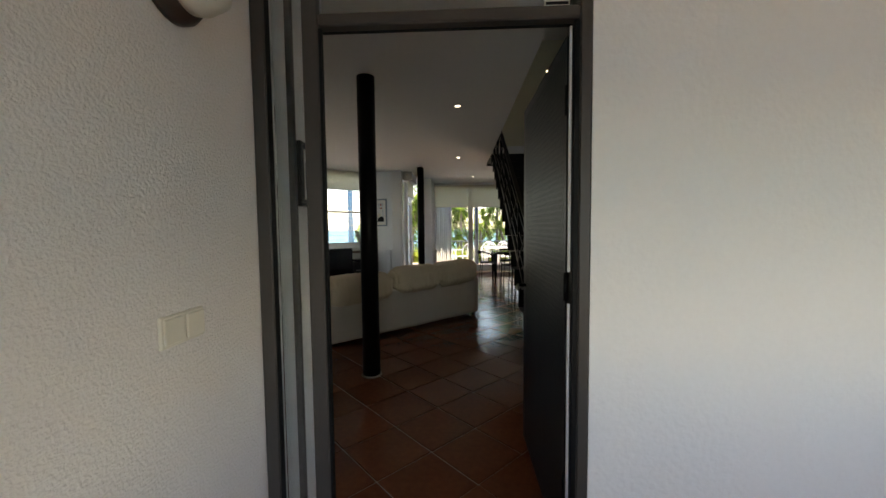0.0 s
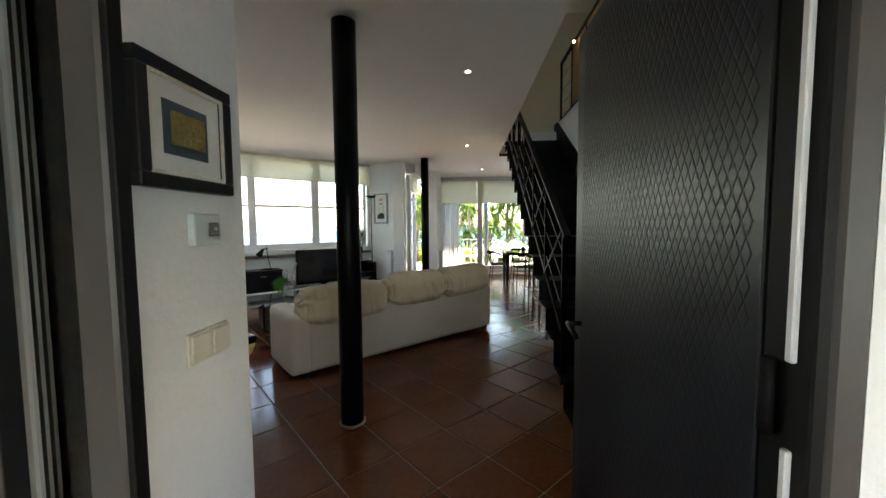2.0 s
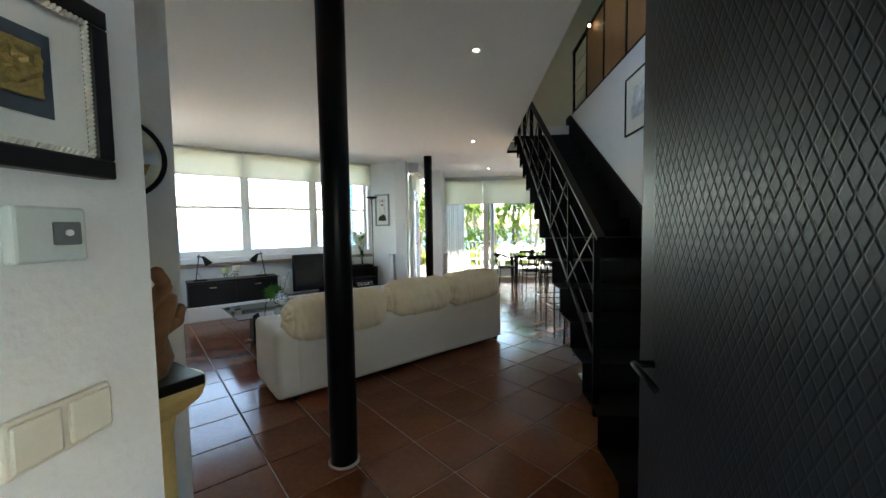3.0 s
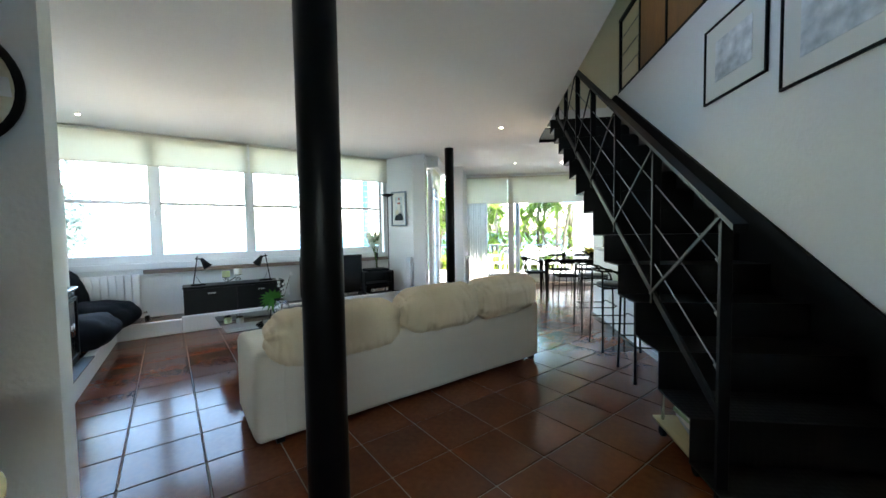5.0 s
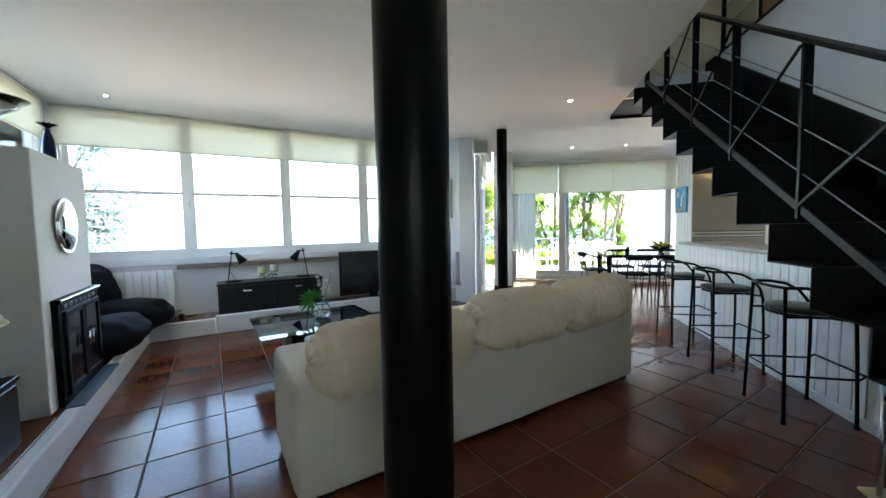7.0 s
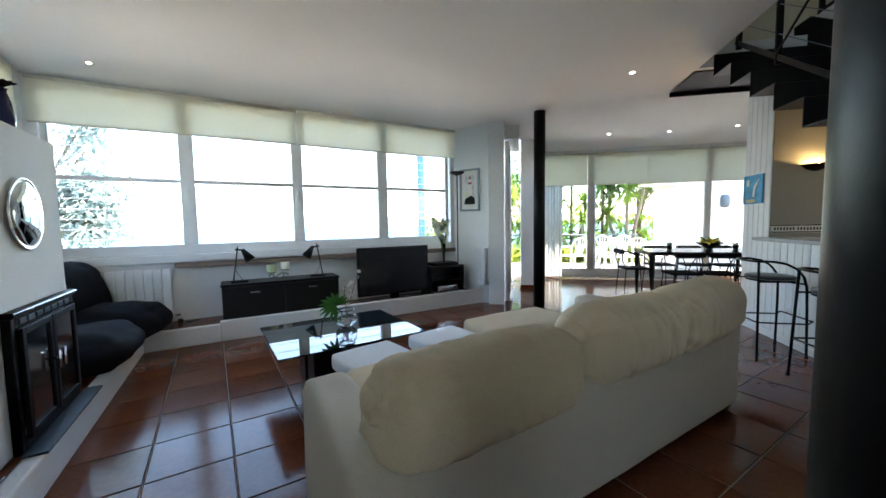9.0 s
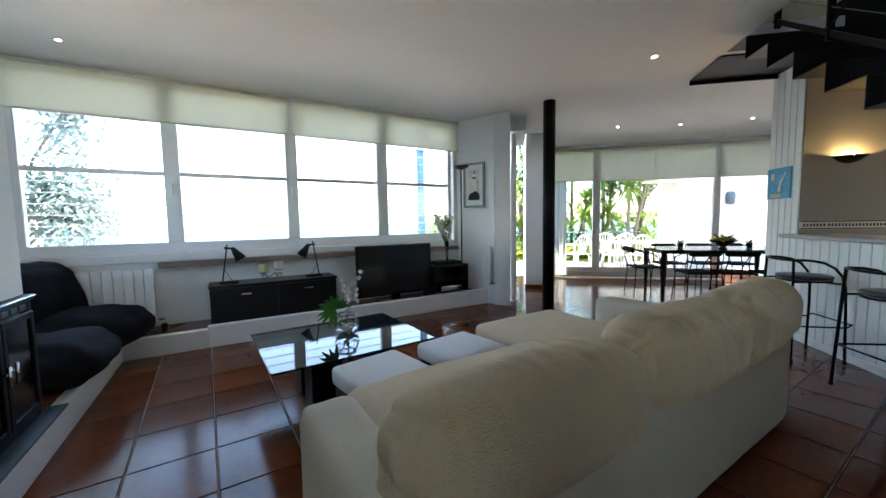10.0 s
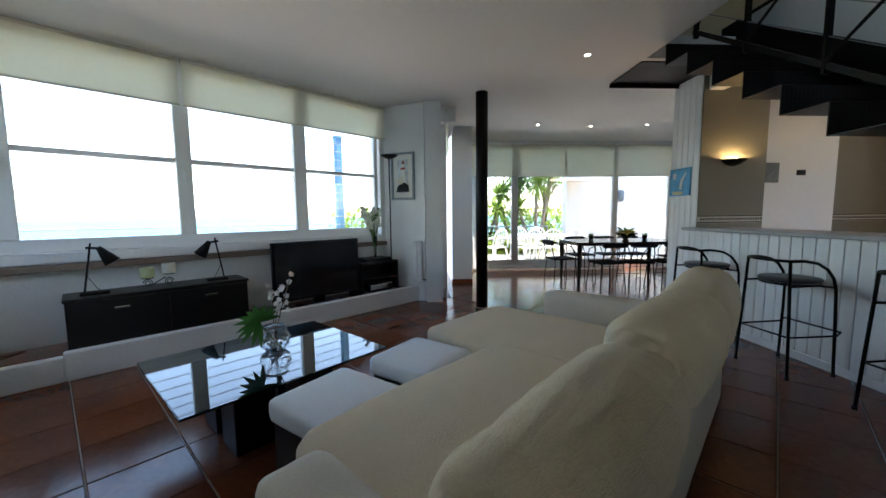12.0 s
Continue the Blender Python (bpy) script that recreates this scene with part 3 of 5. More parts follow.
# ---- steel columns ----
def steel_column(x, y, r, label):
    c = thing("steel_column", pose(x, y, 0), label, "column", "steel columns")
    part("shaft", lathe(B(), [(r, 0.0), (r, 1.4), (r, CEIL)], 32), M_STEELGLOSS, c)
    part("collar", lathe(B(), [(r + 0.014, 0), (r + 0.014, 0.008), (r + 0.001, 0.012)], 32), M_GROUT, c, "ring of grout at the foot")
    return c


steel_column(1.622, 2.785, 0.080, "black painted round steel column beside the sofa")
steel_column(4.925, 6.48, 0.077, "black painted round steel column before the dining area")

# ---- chimney, fireplace ----
setting("wall_chimney", box(B(), -0.449, 0.29, 5.10, 6.00, 0.189, 1.79, 0.008, 2), M_PLASTER, None, "white plastered chimney breast on the plinth", "chimney")
fp = thing("fireplace_insert", pose(0.292, 5.20, 0.19), "black iron fireplace insert with glass doors", "fireplace")
f = B()
box(f, 0, 0.035, 0, 0.04, 0, 0.68, 0.004)
box(f, 0, 0.035, 0.72, 0.76, 0, 0.68, 0.004)
box(f, 0, 0.035, 0.04, 0.72, 0.60, 0.68, 0.004)
box(f, 0, 0.035, 0.04, 0.72, 0, 0.05, 0.004)
part("frame", f, M_STEEL, fp)
part("hood", box(B(), 0, 0.050, -0.01, 0.77, 0.655, 0.685, 0.006, 2), M_STEELGLOSS, fp)
part("hood_trim", box(B(), 0.050, 0.056, -0.008, 0.768, 0.672, 0.680, 0.002), M_CHROME, fp, "thin polished trim")
for k in range(7):
    part("vent_slat", box(B(), 0.035, 0.042, 0.07 + 0.09 * k, 0.135 + 0.09 * k, 0.615, 0.642, 0.002), M_DARKMETAL, fp)
for y0, y1, hy in ((0.045, 0.375, 0.345), (0.385, 0.715, 0.415)):
    d = B()
    box(d, 0.036, 0.056, y0, y0 + 0.035, 0.06, 0.60, 0.003)
    box(d, 0.036, 0.056, y1 - 0.035, y1, 0.06, 0.60, 0.003)
    box(d, 0.036, 0.056, y0 + 0.035, y1 - 0.035, 0.06, 0.095, 0.003)
    box(d, 0.036, 0.056, y0 + 0.035, y1 - 0.035, 0.565, 0.60, 0.003)
    dd = part("fire_door", d, M_STEEL, fp)
    part("glass", box(B(), 0.042, 0.047, y0 + 0.03, y1 - 0.03, 0.09, 0.57), M_SCREEN, dd, "opaque black glass")
    hh = B()
    rod(hh, (0.056, hy, 0.36), (0.080, hy, 0.36), 0.006)
    rod(hh, (0.080, hy, 0.30), (0.080, hy, 0.40), 0.008)
    part("handle", hh, M_CHROME, dd)
hp = thing("hearth_plate", pose(0.30, 5.18, 0.192), "dark steel hearth plate lying on the plinth", "hearth")
part("plate", prism(B(), [(0.034, -0.02), (0.125, -0.02), (0.125, 0.82), (0.034, 0.82)], 0, 0.013), M_DARKMETAL, hp)

mi = thing("round_mirror", pose(0.297, 5.52, 1.34, 0, 90, 0), "round silver rimmed mirror hanging on the chimney breast", "mirror")
part("rim", lathe(B(), [(0.178, 0.0), (0.187, 0.003), (0.189, 0.009), (0.185, 0.015), (0.179, 0.012), (0.178, 0.006)], 40, caps=False), M_CHROME, mi)
part("mirror_glass", lathe(B(), [(0.180, 0.008), (0.16, 0.020), (0.12, 0.036), (0.06, 0.046), (0.0, 0.049)], 40), material("mirror_silver", (0.75, 0.80, 0.83), 0.05, metal=1, grain=6, vary=0.1, bump=0), mi, "bulging mirror glass")

# ---- staircase ----
S0, RUN, RISE, NSTEP = 2.81, 0.2825, 0.185, 15
RL, RR = -0.80, -1.675
FOLD = 0.006
st = thing("staircase", U48, "black folded steel staircase rising along the wall", "staircase")
for k in range(NSTEP):
    s, z = S0 + RUN * k, RISE * k - 0.028
    part("riser", box(B(), s, s + FOLD, RR, RL, max(0.0, z), z + RISE), M_TREAD, st)
    part("tread", box(B(), s - 0.004, s + RUN + FOLD, RR, RL, z + RISE, z + RISE + FOLD), M_TREAD, st)
sk = B()
side_prism(sk, [(2.70, 0.0), (2.70, 0.345), (7.00, 3.10), (7.20, 3.10), (7.20, 2.72), (6.95, 2.55), (3.12, 0.04), (3.05, 0.0)], WR + 0.002, WR + 0.024)
part("wall_skirting", sk, M_STEEL, st)
part("landing_plate", box(B(), 7.12, 7.76, -1.695, -0.79, 2.735, 2.747), M_STEEL, st)
part("landing_lip", box(B(), 7.745, 7.76, -1.695, -0.79, 2.695, 2.735), M_STEELGLOSS, st)
RY = -0.825
def top_z(s):
    return 1.360 + (s - 3.215) * 0.648
def bot_z(s):
    return 0.625 + (s - 3.23) * 0.646
posts = [3.225, 3.78, 4.345, 4.905, 5.42, 5.95, 6.44]
tr = B()
side_prism(tr, [(3.14, top_z(3.14) - 0.010), (6.50, top_z(6.50) - 0.010), (6.50, top_z(6.50) + 0.012), (3.14, top_z(3.14) + 0.012)], RY - 0.024, RY + 0.024)
part("handrail", tr, M_STEELGLOSS, st, "flat black handrail")
br = B()
side_prism(br, [(3.22, bot_z(3.22) - 0.020), (6.46, bot_z(6.46) - 0.020), (6.46, bot_z(6.46) + 0.020), (3.22, bot_z(3.22) + 0.020)], RY - 0.007, RY + 0.007)
part("lower_rail", br, M_STEELGLOSS, st)
for s in posts:
    z0 = bot_z(s) - 0.35 if s < 3.5 else bot_z(s) - 0.05
    part("post", box(B(), s - 0.010, s + 0.010, RY - 0.026, RY + 0.014, z0, top_z(s) - 0.010, 0.002), M_STEELGLOSS, st)
for a, b in zip(posts, posts[1:]):
    d = B()
    side_prism(d, [(a - 0.013, top_z(a) - 0.02), (b - 0.013, bot_z(b)), (b + 0.013, bot_z(b)), (a + 0.013, top_z(a) - 0.02)], RY + 0.014, RY + 0.022)
    part("diagonal", d, M_STEELGLOSS, st)
for off in (0.21, 0.475, 0.745):
    for a, b in zip(posts, posts[1:]):
        za, zb = bot_z(a) + off * (top_z(a) - bot_z(a)), bot_z(b) + off * (top_z(b) - bot_z(b))
        part("cable", rod(B(), (a, RY, za), (b, RY, zb), 0.0032, 5), M_WIRE, st)
    za = bot_z(3.225) + off * (top_z(3.225) - bot_z(3.225))
    part("cable_end", rod(B(), (3.236, RY, za + 0.006), (3.262, RY, za + 0.023), 0.008, 8), M_WIRE, st)

# gallery railing with brown wooden infill
gr = thing("gallery_railing", U48, "black steel gallery railing with brown wooden infill panels", "railing")
part("bottom_rail", box(B(), 2.4, 6.97, WR - 0.05, WR - 0.01, 3.09, 3.125), M_STEELGLOSS, gr)
part("top_rail", box(B(), 2.4, 6.97, WR - 0.05, WR - 0.01, 4.01, 4.045), M_STEELGLOSS, gr)
for k in range(8):
    s = 6.95 - 0.635 * k
    part("post", box(B(), s - 0.016, s + 0.016, WR - 0.046, WR - 0.014, 3.125, 4.01), M_STEELGLOSS, gr)
    if 0 < k < 7:
        part("infill_panel", box(B(), s - 0.619, s - 0.016, WR - 0.036, WR - 0.024, 3.14, 4.0), M_WOOD, gr)
for z in (3.35, 3.56, 3.78):
    part("cable", rod(B(), (6.95, WR - 0.03, z), (6.32, WR - 0.03, z), 0.004, 5), M_WIRE, gr)
up2 = B()
box(up2, 1.05, 8.0, -2.8, -2.60, 3.1, 5.4)
setting("wall_gallery", up2, M_CREAM, U48, "cream painted gallery wall", "wall")
spot = thing("gallery_spotlight", sr(6.02, 1.66, 3.93), "small lit spotlight on the upper wall", "spotlight")
part("bulb", lathe(B(), [(0.0, -0.02), (0.014, -0.016), (0.018, 0.0), (0.014, 0.014), (0.0, 0.018)], 16), glow("spot_glow", (1.0, 0.85, 0.6), 0.9), spot)
part("bracket", box(B(), 0.015, 0.1, -0.012, 0.012, -0.01, 0.06), M_STEEL, spot)

# ---- bar ----
bw = thing("bar_counter", U48, "grey granite bar top on the beadboard wall", "counter")
part("worktop", box(B(), 5.01, 7.45, -2.02, -1.53, 1.02, 1.055, 0.008, 2), M_GRANITE, bw)
part("worktop_end", box(B(), 4.30, 5.01, WR + 0.001, -1.53, 1.02, 1.055, 0.008, 2), M_GRANITE, bw)

# kitchen behind the bar
w = B()
box(w, 7.40, 7.86, -2.42, WR - 0.16, 0, CEIL)
box(w, 7.352, 7.362, WR - 0.16, -1.642, 1.056, CEIL)
box(w, 7.362, 7.40, -2.42, WR - 0.162, 0, CEIL)
box(w, 7.60, 7.86, -4.4, -3.30, 0, CEIL)
setting("wall_kitchen_end", w, M_TAUPE, U48, "taupe painted kitchen end wall", "wall")
setting("wall_kitchen_pillar", box(B(), 7.385, 7.86, -3.30, -2.42, 0, CEIL), M_PLASTER, U48, "white plastered kitchen pillar", "wall")
for a, b, s in ((-2.41, -1.864, 7.362), (-1.86, -1.645, 7.352), (-4.3, -3.31, 7.60)):
    bt = thing("border_tile_strip", sr(s, 0, 0), "patterned black and cream border tiles on the kitchen wall", "tile border")
    part("strip", box(B(), -0.008, 0.0, a, b, 1.10, 1.185), M_BORDER, bt)
    for z in (1.104, 1.174):
        part("dark_line", box(B(), -0.011, -0.008, a, b, z, z + 0.010), M_STEEL, bt)
    nn = int((b - a) / 0.028)
    for k in range(nn):
        part("dark_square", box(B(), -0.011, -0.008, a + 0.028 * k + 0.006, a + 0.028 * k + 0.020, 1.130, 1.158), M_STEEL, bt)
sc = thing("wall_sconce", sr(7.360, 2.02, 1.80), "dark bowl wall sconce throwing warm light upward", "wall lamp")
b = B()
lathe(b, [(0.02, -0.07), (0.08, -0.05), (0.135, -0.005), (0.14, 0.0), (0.13, 0.0), (0.075, -0.042), (0.0, -0.06)], 28)
bmesh.ops.delete(b, geom=[v for v in b.verts if v.co.x > 0.001], context="VERTS")
part("bowl", b, M_STEELGLOSS, sc)
part("bulb", lathe(B(), [(0.0, -0.03), (0.02, -0.02), (0.022, 0.0), (0.0, 0.02)], 12, (-0.05, 0)), glow("warm_bulb", (1.0, 0.62, 0.22), 6), sc)
lt = new("sconce_light", bpy.data.lights.new("sconce_light", "POINT"))
lt.data.energy, lt.data.color, lt.data.shadow_soft_size = 2.6, (1.0, 0.66, 0.30), 0.03
lt.matrix_world = sr(7.310, 2.02, 1.775)
kp = thing("kitchen_plaque", sr(7.38, 2.49, 1.66), "grey plaque on the white kitchen pillar", "plaque")
part("plaque", box(B(), -0.014, 0, -0.10, 0.10, -0.11, 0.11, 0.004), material("grey_plaque", (0.14, 0.15, 0.15), 0.6, grain=20, vary=0.5), kp)
hk = thing("wall_hook", sr(7.38, 2.86, 1.66), "small black fish shaped wall hook", "hook")
part("hook", prism(B(), [(-0.012, -0.05), (0.0, -0.05), (0.0, 0.05), (-0.012, 0.02)], -0.03, 0.03), M_STEEL, hk)

# beadboard planks on the bar front and pier
bt_ = B()
box(bt_, 4.30, 7.82, WR + 0.001, WR + 0.052, 0.0, 1.0)
box(bt_, 7.365, 7.82, WR + 0.001, WR + 0.052, 1.0, CEIL - 0.003)
bb = setting("wall_beadboard", bt_, M_PLASTER, U48, "white painted beadboard cladding of the bar", "wall")
PW = 0.098
plank_low = mesh_of("plank", box(B(), 0, PW - 0.006, 0, 0.013, 0.07, 1.018, 0.003), M_WHITE)
plank_high = mesh_of("plank", box(B(), 0, 0.085, 0, 0.013, 0.07, CEIL - 0.004, 0.003), M_WHITE)
for k in range(31):
    pk = new("plank", plank_low)
    pk.parent = bb
    pk.matrix_basis = pose(4.327 + PW * k, WR + 0.052, 0)
for k in range(5):
    pk = new("plank", plank_high)
    pk.parent = bb
    pk.matrix_basis = pose(7.365 + 0.091 * k, WR + 0.052, 0)
setting("baseboard_bar", box(B(), 4.30, 7.82, WR + 0.053, WR + 0.068, 0, 0.068, 0.003), M_WHITE, U48, "white skirting board below the beadboard", "baseboard")

# ---- bar stools ----
def bar_stool(m):
    """Local x along the bar, -y towards it; the back rail is on the room's side."""
    t = thing("bar_stool", m, "black tubular steel bar stool with round padded seat", "bar stool", "stools along the bar")
    H = 0.725
    part("seat", lathe(B(), [(0.0, H - 0.034), (0.165, H - 0.034), (0.186, H - 0.024), (0.190, H - 0.012), (0.180, H - 0.002), (0.10, H + 0.004), (0.0, H + 0.005)], 32), M_SEAT, t, "grey-black vinyl seat pad")
    part("seat_ring", tube(B(), [(0.175 * math.cos(a), 0.175 * math.sin(a), H - 0.042) for a in [2 * math.pi * k / 24 for k in range(25)]], 0.009, 6), M_STEELGLOSS, t)
    for sx in (-1, 1):
        pl_ = part("front_post", tube(B(), [(0.205 * sx, 0.20, 0.0), (0.185 * sx, 0.195, 0.40), (0.160 * sx, 0.19, H + 0.135)], 0.0105, 8), M_STEELGLOSS, t)
        part("foot_cap", rod(B(), (0.2045 * sx, 0.20, 0.024), (0.2055 * sx, 0.20, 0.0), 0.0135, 8), M_BLACKFAB, pl_)
        arm = [(0.20 * sx, -0.19, 0.0), (0.185 * sx, -0.185, 0.45), (0.180 * sx, -0.178, 0.64), (0.178 * sx, -0.155, 0.73), (0.175 * sx, -0.10, 0.80), (0.172 * sx, -0.02, 0.845), (0.168 * sx, 0.08, 0.864), (0.162 * sx, 0.16, 0.866)]
        al = part("arm_leg", tube(B(), arm, 0.0105, 8), M_STEELGLOSS, t)
        part("foot_cap", rod(B(), (0.1995 * sx, -0.19, 0.024), (0.2005 * sx, -0.19, 0.0), 0.0135, 8), M_BLACKFAB, al)
        part("seat_bracket", rod(B(), (0.165 * sx, 0.05, H - 0.045), (0.172 * sx, 0.19, H - 0.045), 0.008, 6), M_STEELGLOSS, t)
        part("rear_bracket", rod(B(), (0.165 * sx, -0.05, H - 0.045), (0.181 * sx, -0.175, H - 0.06), 0.008, 6), M_STEELGLOSS, t)
    part("back_rail", tube(B(), [(-0.185, 0.14, 0.866), (-0.162, 0.19, 0.864), (-0.06, 0.208, 0.862), (0.06, 0.208, 0.862), (0.162, 0.19, 0.864), (0.185, 0.14, 0.866)], 0.0105, 8), M_STEELGLOSS, t)
    part("foot_ring", tube(B(), [(0.19, 0.195, 0.31), (-0.19, 0.195, 0.31), (-0.20, -0.19, 0.31), (-0.20, -0.225, 0.335), (0.20, -0.225, 0.335), (0.20, -0.19, 0.31), (0.19, 0.195, 0.31)], 0.007, 6), M_STEELGLOSS, t)
    return t


stool = bar_stool(sr(5.207, 1.404, 0, 0))
for s, r, a in ((6.03, 1.372, 3), (6.85, 1.37, 1)):
    copy_thing(stool, sr(s, r, 0, a))

# ---- magazine trolley ----
tly = thing("magazine_trolley", sr(4.02, 1.25, 0, 0), "small serving trolley with pale wooden shelf under the stairs", "trolley")
part("shelf", soft(B(), (0, 0, 0.10), (0.50, 0.44, 0.022), 0.01, 6), M_PALEWOOD, tly)
part("upper_shelf", soft(B(), (0, 0, 0.52), (0.40, 0.38, 0.018), 0.008, 6), M_PALEWOOD, tly)
for sx in (-1, 1):
    for sy in (-1, 1):
        part("post", rod(B(), (0.19 * sx, 0.18 * sy, 0.10), (0.19 * sx, 0.18 * sy, 0.55), 0.010, 10), M_CHROME, tly)
        c = B()
        rod(c, (0.19 * sx, 0.18 * sy - 0.012, 0.03), (0.19 * sx, 0.18 * sy + 0.012, 0.03), 0.03, 14)
        rod(c, (0.19 * sx, 0.18 * sy, 0.03), (0.19 * sx, 0.18 * sy, 0.092), 0.008)
        part("castor", c, M_BLACKFAB, tly)
for k, (c, h) in enumerate((((0.35, 0.40, 0.45), 0.04), ((0.62, 0.60, 0.55), 0.03), ((0.25, 0.35, 0.18), 0.025), ((0.7, 0.68, 0.6), 0.025))):
    mg = thing("magazine", sr(4.02 + 0.01 * k, 1.27, 0.112 + 0.03 * k, -4 + 6 * (k % 3 - 1)), "worn magazine lying on the trolley shelf", "magazine", "magazines")
    part("cover", box(B(), -0.165, 0.165, -0.14, 0.14, 0, 0.028, 0.004), material("magazine_cover", c, 0.4, grain=14, vary=0.4, blotch=12), mg)

# ---- sofa ----
so = thing("sofa", pose(1.565, 3.742, 0, 0, 0, 1.7), "cream slipcovered chaise sofa with loose back cushions", "sofa")
L = 2.53
part("back", soft(B(), (L / 2, 0.11, 0.315), (L, 0.22, 0.55), 0.035, 22, wrinkle=0.006, freq=5), M_SOFA, so)
part("left_arm", soft(B(), (0.015, 0.345, 0.315), (0.21, 0.69, 0.57), 0.05, 12, wrinkle=0.006, freq=6), M_SOFA, so)
part("right_arm", soft(B(), (L - 0.10, 0.60, 0.315), (0.22, 1.16, 0.56), 0.05, 14, wrinkle=0.006, freq=6, seed=2), M_SOFA, so)
part("seat_base", soft(B(), (0.80, 0.55, 0.17), (1.30, 0.82, 0.26), 0.03, 10, wrinkle=0.004), M_SOFA, so)
part("seat_cushion", soft(B(), (0.80, 0.60, 0.375), (1.28, 0.84, 0.19), 0.08, 22, bulge=0.05, wrinkle=0.008, freq=4, seed=3), M_CUSHION, so)
part("chaise_base", soft(B(), (1.86, 0.86, 0.17), (0.88, 1.42, 0.26), 0.03, 10, wrinkle=0.004), M_SOFA, so)
part("chaise_cushion", soft(B(), (1.85, 0.90, 0.345), (0.88, 1.46, 0.17), 0.065, 18, bulge=0.025, wrinkle=0.009, freq=4, seed=4), M_CUSHION, so)
def back_cushion(wd, m, seed):
    """A slack cushion: gathered ends, creases across it and pulled corners."""
    bm = soft(B(), (0, 0, 0), (wd, 0.32, 0.355), 0.135, 56, bulge=0.014)
    for v in bm.verts:
        q = v.co
        u = abs(q.x) / (wd / 2)
        out = Vector((q.x * 0.3, q.y, q.z)).normalized()
        th_ = math.atan2(q.z, q.y)
        ridge = 1 - abs(noise.noise(Vector((q.x * 11 + 3 * q.z, q.y * 2.2, q.z * 2.2 + seed * 5.3))))
        fine_ = 1 - abs(noise.noise(Vector((q.x * 26 - 7 * q.y, q.y * 4, q.z * 4 + seed * 2.9))))
        gather = max(0.0, min(1.0, (u - 0.55) / 0.4))
        d = -0.010 * ridge ** 8 - 0.0035 * fine_ ** 6 + 0.006 * noise.noise(q * 4.5 + Vector((seed, 0, 0)))
        d += 0.004 * gather * math.sin(8 * th_ + 2.5 * math.sin(3 * th_ + seed) + seed)
        fold = math.sin(q.x * 52 + 5 * noise.noise(Vector((q.x * 3, q.y * 4, q.z * 4 + seed))) + 2.2 * q.z / 0.18)
        d += 0.0028 * max(0.0, fold) ** 2 * max(0.0, noise.noise(Vector((q.x * 3.1 + seed, q.y * 5, q.z * 5))) + 0.25)
        corner = abs(q.x / (wd / 2)) ** 8 * min(1, abs(q.y) / 0.11) * min(1, abs(q.z) / 0.13)
        seam_ = math.exp(-((u - 0.9) / 0.022) ** 2)
        q += out * (d + 0.012 * corner - 0.005 * seam_)
        q.x += math.copysign(0.02 * corner, q.x)
        q.z -= 0.02 * (1 - u * u) * (0.5 if q.z < 0 else 0.1)
        taper = 1 - 0.05 * u ** 5
        q.y *= taper
        q.z *= taper
        v.co = m @ q
    return bm


for k, (x, wd, zc, yw) in enumerate(((0.462, 0.92, 0.65, 1), (1.325, 0.76, 0.69, -3), (2.075, 0.84, 0.705, 3))):
    part("back_cushion", back_cushion(wd, pose(x, 0.085, zc, 5, -1.0 * (k > 0), yw), 5 + k), M_CUSHION, so, "loose crinkled cream back cushion")
for x, y in ((0.06, 0.06), (L - 0.06, 0.06), (0.06, 0.90), (L - 0.10, 1.12), (1.5, 1.5), (2.2, 1.5)):
    part("foot", box(B(), x - 0.025, x + 0.025, y - 0.025, y + 0.025, 0, 0.05, 0.004), M_BLACKWOOD, so, "dark wooden foot")

# ---- ottomans ----
def ottoman(m):
    o = thing("ottoman", m, "black cube ottoman with a white padded top", "ottoman", "ottomans by the coffee table")
    part("body", box(B(), -0.20, 0.20, -0.20, 0.20, 0.0, 0.33, 0.008), M_BLACKWOOD, o)
    part("cover", soft(B(), (0, 0, 0.375), (0.435, 0.435, 0.11), 0.03, 12, bulge=0.008, wrinkle=0.003, freq=9), M_OTT, o)
    return o


ot = ottoman(pose(1.995, 4.965, 0, 0, 0, 10.5))
copy_thing(ot, pose(2.577, 5.045, 0, 0, 0, 9.5))

# ---- coffee table ----
ct = thing("coffee_table", pose(1.967, 5.75, 0, 0, 0, 3.2), "square dark glass coffee table on a black base", "coffee table")
part("glass_top", box(B(), -0.545, 0.545, -0.45, 0.45, 0.388, 0.40, 0.003, 2), material("smoked_glass_top", (0.012, 0.020, 0.022), 0.03, grain=4, vary=0.1, bump=0, spec=0.5), ct, "smoked glass top")
part("glass_edge", box(B(), -0.5465, 0.5465, -0.4515, 0.4515, 0.390, 0.398), M_TGLASS, ct)
for sx in (-1, 1):
    for sy in (-1, 1):
        part("leg", box(B(), 0.175 * sx - 0.105, 0.175 * sx + 0.105, 0.15 * sy - 0.105, 0.15 * sy + 0.105, 0, 0.386, 0.006), M_BLACKWOOD, ct)

# ---- low cabinet, television, hi-fi ----
cb = thing("low_cabinet", pose(1.10, 7.46, 0.19), "low black lacquered cabinet below the window", "cabinet")
part("body", box(B(), 0, 1.29, 0.012, 0.37, 0.0, 0.39, 0.004), M_BLACKWOOD, cb)
part("top", box(B(), -0.01, 1.30, -0.005, 0.375, 0.39, 0.415, 0.004), M_BLACKWOOD, cb)
